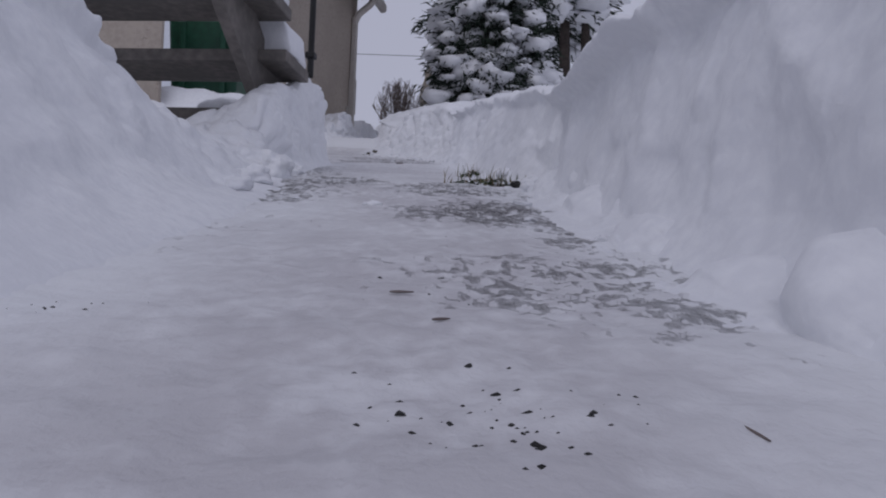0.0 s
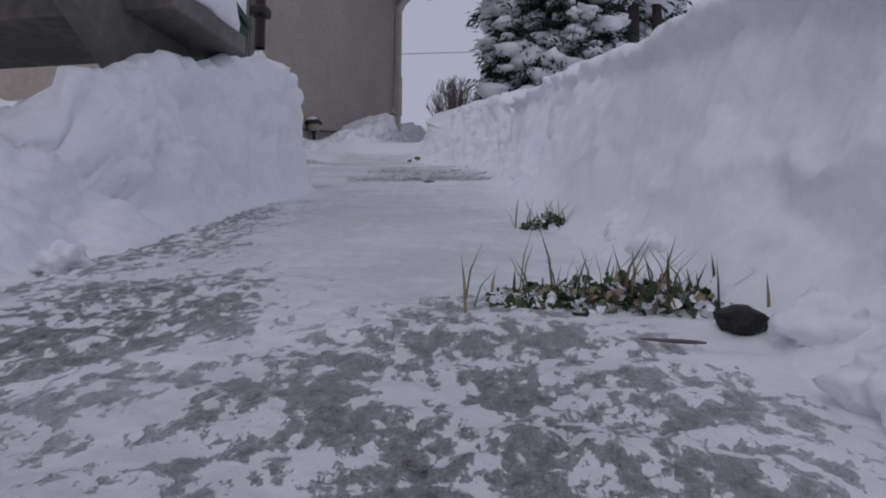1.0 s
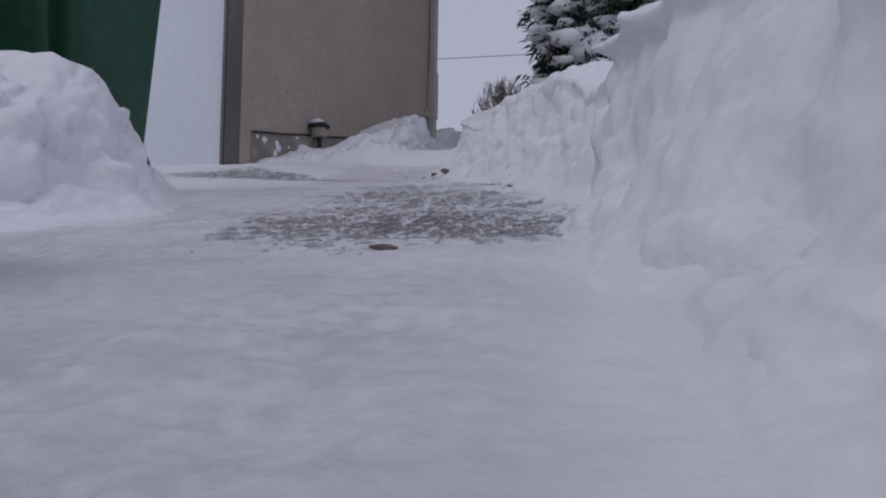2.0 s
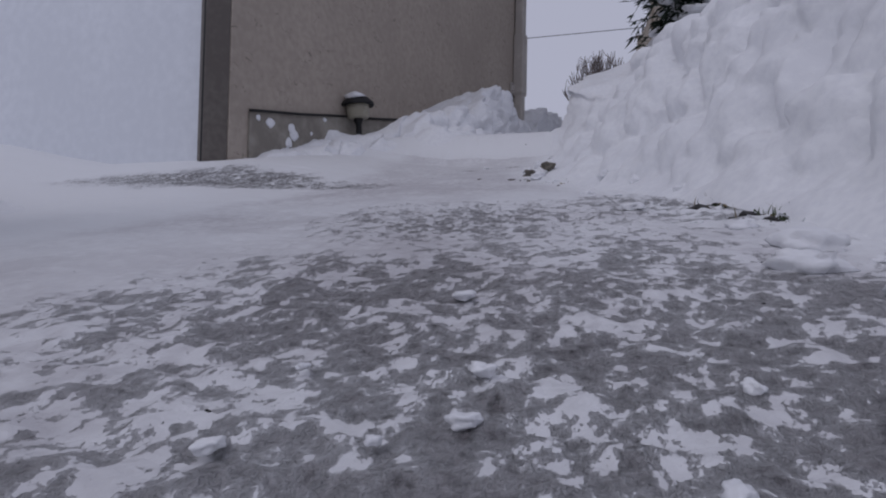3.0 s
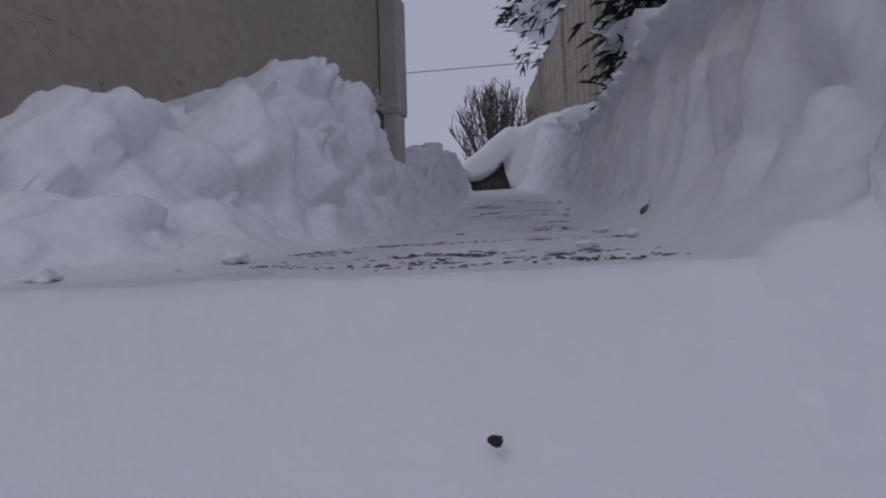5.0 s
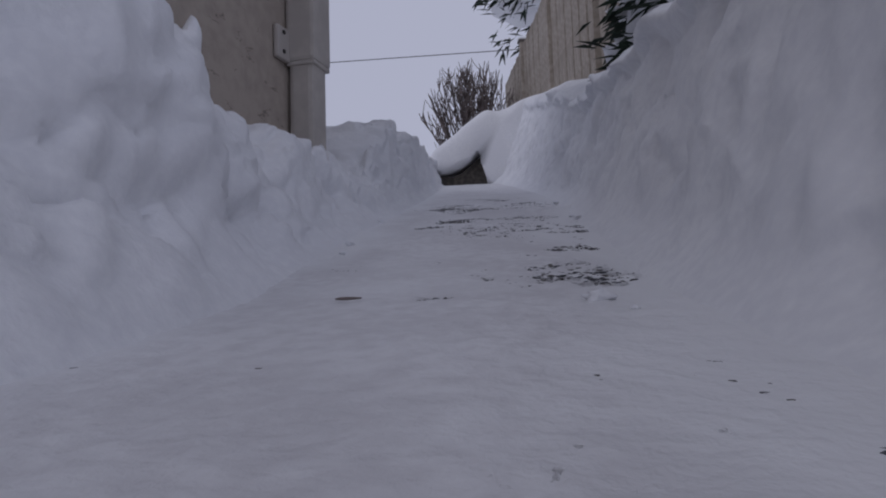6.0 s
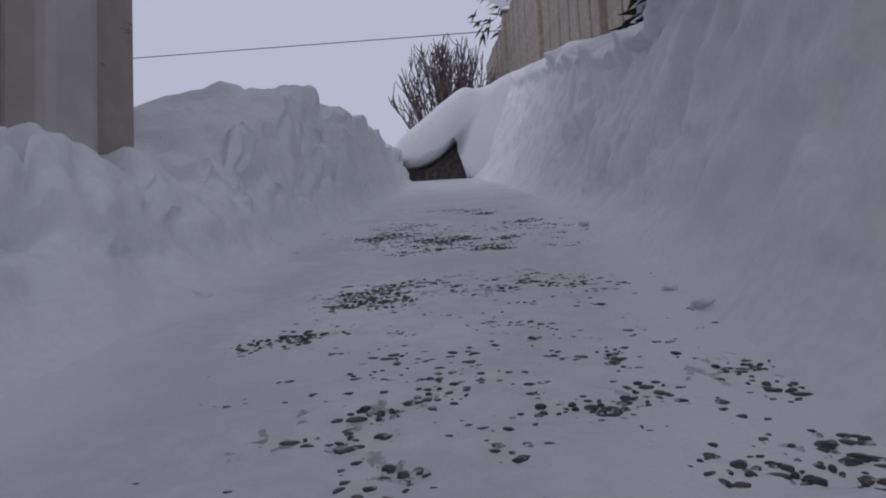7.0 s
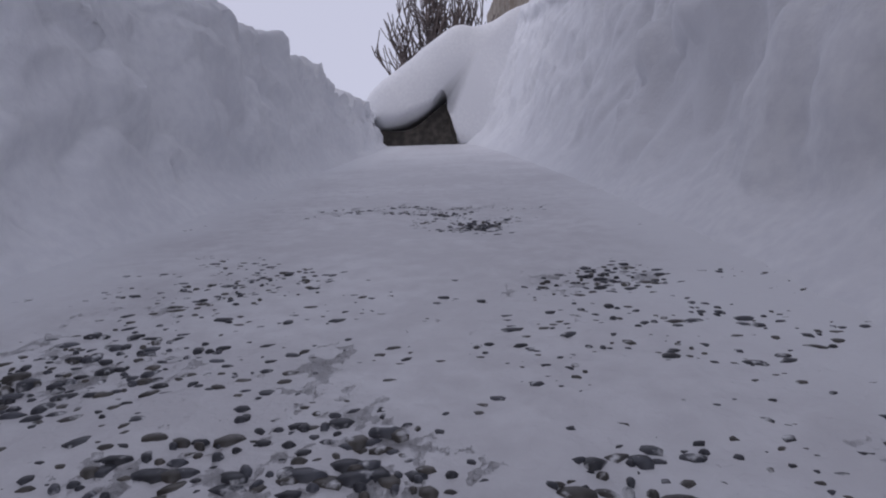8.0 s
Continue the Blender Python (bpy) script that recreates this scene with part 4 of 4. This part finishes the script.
def loft(outline, layers, wobble, seed):
    """An outline in x and z drawn through y in layers of (y, size), its rims closed."""
    bm = bmesh.new()
    n = 8
    pts = []
    for k in range(len(outline)):                   # a rounded curve through the corners
        p0, p1, p2, p3 = (Vector((*outline[(k + d) % len(outline)], 0)) for d in (-1, 0, 1, 2))
        for j in range(n):
            f = j / n
            pts.append(0.5 * (2 * p1 + (p2 - p0) * f + (2 * p0 - 5 * p1 + 4 * p2 - p3) * f ** 2 + (3 * p1 - p0 - 3 * p2 + p3) * f ** 3))
    mid = sum(pts, Vector()) / len(pts)
    rings = []
    for y, size in layers:
        ring = []
        for p in pts:
            q = mid + (p - mid) * size
            c = Vector((q.x, y, q.y))
            o = c * 5 + Vector((seed, 0, 0))
            ring.append(bm.verts.new(c + wobble * Vector((noise.noise(o), noise.noise(o + Vector((9, 0, 0))), noise.noise(o + Vector((0, 9, 0)))))))
        rings.append(ring)
    for a, b in zip(rings, rings[1:]):
        for k in range(len(a)):
            bm.faces.new((a[k], a[(k + 1) % len(a)], b[(k + 1) % len(a)], b[k]))
    bm.faces.new(rings[0][::-1])
    bm.faces.new(rings[-1])
    bmesh.ops.recalc_face_normals(bm, faces=bm.faces)
    return bm


part("stone", loft([(-1.80, 3.02), (-1.23, 3.02), (-1.235, 3.20), (-1.275, 3.37), (-1.35, 3.31), (-1.47, 3.22), (-1.64, 3.17), (-1.80, 3.16)],
                   [(15.40, 0.8), (15.42, 0.95), (15.46, 1.0), (15.7, 1.02), (16.0, 0.9)], 0.035, 5), STONE, rock)
part("snow_cover", loft([(-1.80, 3.37), (-1.78, 3.26), (-1.68, 3.19), (-1.54, 3.235), (-1.40, 3.30), (-1.30, 3.38), (-1.23, 3.30), (-1.20, 3.05), (-0.6, 3.0), (-0.6, 3.9), (-1.0, 3.83), (-1.28, 3.80), (-1.52, 3.62), (-1.70, 3.47)],
                        [(15.29, 0.5), (15.295, 0.7), (15.31, 0.84), (15.35, 0.94), (15.42, 1.0), (15.6, 1.02), (16.0, 1.03), (16.5, 1.0)], 0.03, 2), SNOW, rock, "thick smooth snow over the stone", smooth=True)


# ---------------------------------------------------------------- grass and soil laid bare
def blades(count, cx, cy, w, l, height, seed, mat, name, parent, lean=0.5):
    rnd = random.Random(seed)
    bm = bmesh.new()
    for _ in range(count):
        x, y = cx + rnd.gauss(0, w), cy + rnd.gauss(0, l)
        z = float(slope(y)) + 0.004
        h, a = height * rnd.uniform(0.35, 1.0), rnd.uniform(0, 2 * math.pi)
        d = Vector((math.cos(a), math.sin(a), 0)) * lean * h * rnd.uniform(0.2, 1.2)
        s = Vector((-math.sin(a), math.cos(a), 0)) * rnd.uniform(0.0009, 0.0018)
        p0, p1, p2 = Vector((x, y, z)), Vector((x, y, z + 0.6 * h)) + d * 0.35, Vector((x, y, z + h)) + d
        v = [bm.verts.new(q) for q in (p0 - s, p0 + s, p1 + s * 0.8, p1 - s * 0.8, p2)]
        bm.faces.new(v[:4])
        bm.faces.new((v[3], v[2], v[4]))
    return tagged(part(name, bm, mat, parent), kind="stuff")


def leaves(count, cx, cy, w, l, height, seed, mat, parent, size=0.0058):
    rnd = random.Random(seed)
    bm = bmesh.new()
    for _ in range(count):
        x, y = cx + rnd.uniform(-w, w), cy + rnd.uniform(-l, l)
        z = float(slope(y)) + rnd.uniform(0.0, height) * (1 - 0.6 * abs(x - cx) / w)
        m = Matrix.Translation((x, y, z)) @ pose(0, 0, 0, rnd.uniform(-70, 70), rnd.uniform(-70, 70), rnd.uniform(0, 360))
        k = size * rnd.uniform(0.5, 1.2)
        ring = [m @ Vector((k * math.cos(j), 0.8 * k * math.sin(j), 0.25 * k * math.cos(2 * j))) for j in (0, 1.05, 2.1, 3.14, 4.19, 5.24)]
        bm.faces.new([bm.verts.new(p) for p in ring])
    return tagged(part("leaves", bm, mat, parent), kind="stuff")


def tuft(cx, cy, w, l, height, seed, amount, label):
    ob = thing("grass_tuft", label, "grass", group="grass tufts")
    mound = bmesh.new()
    rnd = random.Random(seed)
    for k in range(14):
        x, y = cx + rnd.uniform(-w, w), cy + rnd.uniform(-l, l)
        blob(x, y, float(slope(y)), 0.010 + 0.22 * l * rnd.random(), 0.75, seed * 30 + k, 0.4, 2, mound)
    tagged(part("soil", mound, SOIL, ob, smooth=True), "dark wet soil", kind="stuff")
    leaves(2 * amount, cx, cy, w * 1.05, l, height * 0.5, seed + 1, GRASS, ob)
    leaves(int(0.8 * amount), cx, cy - 0.2 * l, w, l * 0.9, height * 0.52, seed + 2, SNOW, ob, 0.006)
    leaves(int(0.6 * amount), cx, cy, w, l, height * 0.52, seed + 7, STRAW, ob, 0.0055)
    blades(amount // 8, cx, cy + 0.2 * l, w * 0.5, l * 0.5, height, seed + 3, GRASS, "blades", ob, 0.6)
    blades(amount // 10, cx, cy, w * 0.6, l * 0.6, height * 1.2, seed + 4, STRAW, "dry_blades", ob, 0.9)
    return ob


tuft(0.145, 1.985, 0.13, 0.045, 0.062, 3, 460, "clump of wet grass and clover breaking through the snow")
tuft(0.105, 2.54, 0.045, 0.035, 0.07, 5, 160, "small tuft of wet grass with snow on it")
tuft(-0.265, 6.04, 0.085, 0.07, 0.034, 7, 110, "tuft of dead grass and soil under the bank")
tuft(-0.345, 6.22, 0.05, 0.06, 0.03, 8, 130, "dark soil and grass under the edge of the bank")
ob = finish("dark_stone", blob(0.213, 1.90, 0.260, 0.015, 0.9, 14, 0.35, 3), SOIL, None)
tagged(ob, "small black wet stone beside the grass", "stone")
for k, (x, y, z, r) in enumerate(((-0.935, 7.474, 1.335, 0.024), (-0.865, 7.50, 1.372, 0.022), (-0.921, 7.315, 1.286, 0.010), (-0.895, 7.24, 1.273, 0.008), (-0.838, 7.545, 1.355, 0.017), (-1.136, 8.441, 1.650, 0.0028), (-0.905, 9.25, 1.866, 0.013))):
    ob = finish("stone", blob(x, y, z, r, 0.85, 31 + k, 0.5, 3), PALE_STONE if k != 5 else SOIL, None)
    tagged(ob, "small brown stone showing in the fallen snow", "stone", group="stones in the snow")

# ---------------------------------------------------------------- fallen snow clumps
CLUMPS = [(-0.137, 1.184, 0.016), (-0.10, 1.19, 0.006), (-0.054, 0.924, 0.007), (0.14, 1.045, 0.008), (-0.409, 4.775, 0.014), (-0.246, 4.339, 0.009), (-0.144, 4.303, 0.008), (-0.583, 5.182, 0.004), (-0.55, 5.21, 0.007), (-0.559, 5.278, 0.007), (-0.665, 5.262, 0.004), (-0.652, 5.162, 0.006), (-0.439, 5.174, 0.006), (-0.326, 5.61, 0.03), (-0.30, 5.73, 0.035), (-0.25, 5.5, 0.03), (-0.123, 4.967, 0.03), (-1.564, 8.163, 0.013), (-1.258, 8.027, 0.016), (-1.04, 7.92, 0.010), (-0.83, 7.08, 0.009),
          (-0.22, 4.98, 0.007), (-0.5, 4.75, 0.007), (-0.42, 5.28, 0.006), (-0.3, 5.06, 0.007), (-0.62, 5.45, 0.008), (-0.18, 5.6, 0.012), (-0.35, 5.9, 0.02), (-0.5, 6.2, 0.02), (-0.62, 6.55, 0.02)]
HEAP = [(-0.52, 1.90, 0.285, 0.055), (-0.475, 1.55, 0.205, 0.04), (-0.44, 1.30, 0.15, 0.03), (-0.50, 2.1, 0.30, 0.03), (0.20, 2.3, 0.35, 0.03), (0.22, 2.15, 0.32, 0.035), (0.245, 1.75, 0.235, 0.03), (0.26, 1.86, 0.26, 0.03), (-0.40, 6.45, 1.13, 0.022), (-0.50, 6.7, 1.19, 0.022), (-0.60, 6.9, 1.24, 0.02),
        (-0.87, 7.25, 1.29, 0.016), (-0.885, 7.42, 1.325, 0.018), (-0.97, 7.62, 1.37, 0.02), (-0.98, 7.95, 1.45, 0.022), (-0.99, 8.15, 1.49, 0.018), (-0.99, 8.36, 1.55, 0.02),
        (0.25, 1.45, 0.16, 0.02), (0.25, 1.3, 0.13, 0.015), (0.26, 1.12, 0.095, 0.02), (0.25, 0.92, 0.055, 0.016), (0.24, 1.62, 0.19, 0.016)]
for k, (x, y, z, r) in enumerate(HEAP):             # clods in the heap beside the step and at the foot of the cut face
    ob = finish("snow_clump", blob(x, y, z, r, 0.8, 500 + k, 0.6, 4), SNOW, None, smooth=True)
    tagged(ob, "rounded clod of snow in the shovelled heap", "snow lump", group="clods in the heap")
crumbs = random.Random(21)
for k in range(70):                                # crumbs strewn along the feet of the banks
    y = crumbs.uniform(0.5, 12.6)
    right = crumbs.random() < 0.6
    foot = np.interp(y, [0.5, 2, 2.4, 4.2, 5.4, 6.2, 7.0, 7.7, 8.4, 12.5], [0.25, 0.2, 0.13, -0.04, -0.1, -0.42, -0.72, -0.97, -1.0, -0.88]) if right else np.interp(y, [0.5, 1.0, 2, 3.5, 3.9, 8.4, 8.6, 12.5], [-0.32, -0.33, -0.5, -0.66, -1.2, -1.9, -1.47, -1.56])
    CLUMPS.append((foot + (-1 if right else 1) * (crumbs.random() ** 2 * 0.10 - 0.02), y, crumbs.uniform(0.005, 0.015)))
for k, (x, y, r) in enumerate(CLUMPS):
    ob = finish("snow_clump", blob(x, y, float(slope(y)) + 0.15 * r + 0.008, r, 0.55, 300 + k, 0.6, 3), SNOW, None, smooth=True)
    tagged(ob, "loose lump of snow fallen beside the path", "snow lump", group="fallen snow lumps")

# twigs and leaf bits lying on the snow
TWIGS = [(-0.90, 10.29, 0.085, -80, 0.0022), (0.15, 1.855, 0.045, 172, 0.0018), (-0.03, 0.47, 0.018, 5, 0.0012), (0.0, 0.4, 0.012, 15, 0.0012), (0.125, 0.255, 0.02, 110, 0.0008), (-1.3, 9.98, 0.03, 5, 0.002), (-0.96, 7.24, 0.03, 30, 0.003), (-0.92, 7.2, 0.02, 110, 0.003),
         (-1.1, 7.3, 0.02, 50, 0.002), (-0.3, 3.98, 0.05, 160, 0.006), (-0.74, 6.9, 0.03, 80, 0.002)]
for x, y, length, turn, r in TWIGS:
    d = Vector((math.cos(radians(turn)), math.sin(radians(turn)), 0))
    pts = [Vector((x, y, 0)) + d * length * (j / 5 - 0.5) + Vector((0, 0, 0.002 * math.sin(4 * j))) for j in range(6)]
    zs = [float(slope(p.y)) + 0.016 if y < 8.4 else float(slope(p.y)) + 0.012 for p in pts]
    ob = finish("twig", tube([(p.x, p.y, z + 0.2 * r) for p, z in zip(pts, zs)], [r * f for f in (0.5, 0.9, 1, 0.9, 0.7, 0.4)], 6), TWIG, None, smooth=True)
    tagged(ob, "short dark twig lying on the snow", "twig", group="twigs on the snow")

stalks = thing("grass_tuft", "few dry grass stalks and a yellow leaf poking from the snow", "grass", group="grass tufts")
blades(9, -0.73, 7.10, 0.022, 0.03, 0.022, 91, TWIG, "dry_blades", stalks, 0.7)
leaves(3, -0.742, 7.03, 0.006, 0.006, 0.02, 92, STRAW, stalks, 0.011)

# dark grit scattered on the trodden snow
gr = random.Random(77)
cos, faces = [], []
for cx, cy, w, l, count in ((0.03, 0.27, 0.035, 0.022, 60), (-0.24, 0.42, 0.035, 0.025, 12), (-0.02, 0.5, 0.03, 0.03, 5), (0.0, 1.0, 0.25, 0.6, 25), (-1.2, 7.6, 0.2, 0.3, 22), (-1.25, 7.95, 0.12, 0.08, 30), (-1.1, 7.2, 0.25, 0.3, 18), (-0.5, 5.0, 0.3, 1.2, 40)):
    for _ in range(count):
        x, y, r = gr.gauss(cx, w), gr.gauss(cy, l), gr.uniform(0.0009, 0.0024)
        z = float(slope(y) + snow_depth(np.array([x]), np.array([y]))[0])
        ph = gr.uniform(0, 6)
        o = len(cos)
        for j in range(6):
            k = r * gr.uniform(0.7, 1.5)
            cos.append((x + 1.5 * k * math.cos(j * 1.047 + ph), y + k * math.sin(j * 1.047 + ph), z - 0.001))
        cos.append((x, y, z + r * 0.35))
        faces += [(o + j, o + (j + 1) % 6, o + 6) for j in range(6)]
me = bpy.data.meshes.new("grit")
me.from_pydata(cos, [], faces)
me.materials.append(SOIL)
tagged(new("grit", me), "dark grit and leaf bits on the trodden snow", "grit", kind="stuff")

# ---------------------------------------------------------------- pebbles set in the path
rs = np.random.RandomState(8)
px, py = np.meshgrid(np.arange(-1.60, -0.84, 0.0078), np.arange(8.56, 13.0, 0.0078), indexing="ij")
px, py = (px + rs.uniform(-0.0035, 0.0035, px.shape)).ravel(), (py + rs.uniform(-0.004, 0.004, py.shape)).ravel()
keep = (snow_depth(px, py) < 0.0050) & (rs.rand(len(px)) < 0.85)
px, py = px[keep], py[keep]
order = np.argsort(np.minimum(np.abs(py - 8.75) + np.abs(px + 1.18), np.abs(py - 11.3) + np.abs(px + 1.15)))
px, py = px[order], py[order]
PEBBLE = []
for name, base, dark in (("grey", (0.085, 0.09, 0.108), (0.04, 0.042, 0.052)), ("brown", (0.11, 0.10, 0.088), (0.05, 0.046, 0.042)), ("black", (0.05, 0.053, 0.065), (0.022, 0.023, 0.029))):
    PEBBLE.append(material(name + "_wet_pebble", base, dark, rough=0.42, grain=90, stain=40, bump=0.2, bump_size=300, depth=0.001, spec=0.5))
for m in PEBBLE:                                   # a dusting of snow on the wet stones
    nt = m.node_tree
    b = nt.nodes["Principled BSDF"]
    source = b.inputs["Base Color"].links[0].from_socket
    geo, dust = nt.nodes.new("ShaderNodeNewGeometry"), nt.nodes.new("ShaderNodeTexNoise")
    dust.inputs["Scale"].default_value, dust.inputs["Detail"].default_value = 130, 5
    ramp, mix = nt.nodes.new("ShaderNodeValToRGB"), nt.nodes.new("ShaderNodeMixRGB")
    ramp.color_ramp.elements[0].position, ramp.color_ramp.elements[1].position = 0.56, 0.70
    mix.inputs["Color2"].default_value = (0.72, 0.73, 0.75, 1)
    nt.links.new(geo.outputs["Position"], dust.inputs["Vector"])
    nt.links.new(dust.outputs["Fac"], ramp.inputs["Fac"])
    nt.links.new(ramp.outputs["Color"], mix.inputs["Fac"])
    nt.links.new(source, mix.inputs["Color1"])
    nt.links.new(mix.outputs["Color"], b.inputs["Base Color"])


def pebble_points(rnd_k):
    """One dome-shaped pebble: two rings and a crown."""
    n = 7
    ph = rs.uniform(0, 6.28)
    stretch, r = rs.uniform(1.0, 1.7), 0.0020 + 0.0046 * rs.rand() ** 2.4
    h = rs.uniform(0.0018, 0.0046)
    pts = []
    for ring, (f, z) in enumerate(((1.0, -0.004), (0.86, 0.72 * h), (0.5, 0.97 * h))):
        for j in range(n):
            a = 2 * math.pi * j / n
            k = r * f * (1 + 0.18 * math.sin(2 * a + ph) + rs.uniform(-0.2, 0.2))
            x, y = k * stretch * math.cos(a), k * math.sin(a)
            pts.append((x * math.cos(ph) - y * math.sin(ph), x * math.sin(ph) + y * math.cos(ph), z))
    pts.append((0, 0, h))
    return np.array(pts)


PEBBLE_FACES = [(r * 7 + j, r * 7 + (j + 1) % 7, (r + 1) * 7 + (j + 1) % 7, (r + 1) * 7 + j) for r in range(2) for j in range(7)] + [(14 + j, 14 + (j + 1) % 7, 21) for j in range(7)]
shapes = []
for k in range(15):
    me = bpy.data.meshes.new("pebble")
    me.from_pydata(pebble_points(k).tolist(), [], PEBBLE_FACES)
    me.polygons.foreach_set("use_smooth", [True] * len(me.polygons))
    me.materials.append(PEBBLE[(0, 2, 0, 2, 1)[k % 5]])
    shapes.append(me)
for k in range(min(300, len(px))):
    ob = new("pebble", shapes[k % 15])
    ob.parent = pavement
    ob.matrix_basis = pose(px[k], py[k], float(slope(py[k])), 0, 0, 37 * k)
for tone in range(3):
    cos, faces = [], []
    for k in range(300 + tone, len(px), 3):
        p = pebble_points(k) + np.array([px[k], py[k], float(slope(py[k]))])
        o = 22 * len(cos)
        cos.append(p)
        faces += [tuple(i + o for i in f) for f in PEBBLE_FACES]
    if cos:
        me = bpy.data.meshes.new("pebbles")
        me.from_pydata(np.concatenate(cos).tolist(), [], faces)
        me.polygons.foreach_set("use_smooth", [True] * len(me.polygons))
        me.materials.append(PEBBLE[(0, 2, 1)[tone]])
        ob = new("pebbles", me)
        ob.parent = pavement
        tagged(ob, kind="stuff")
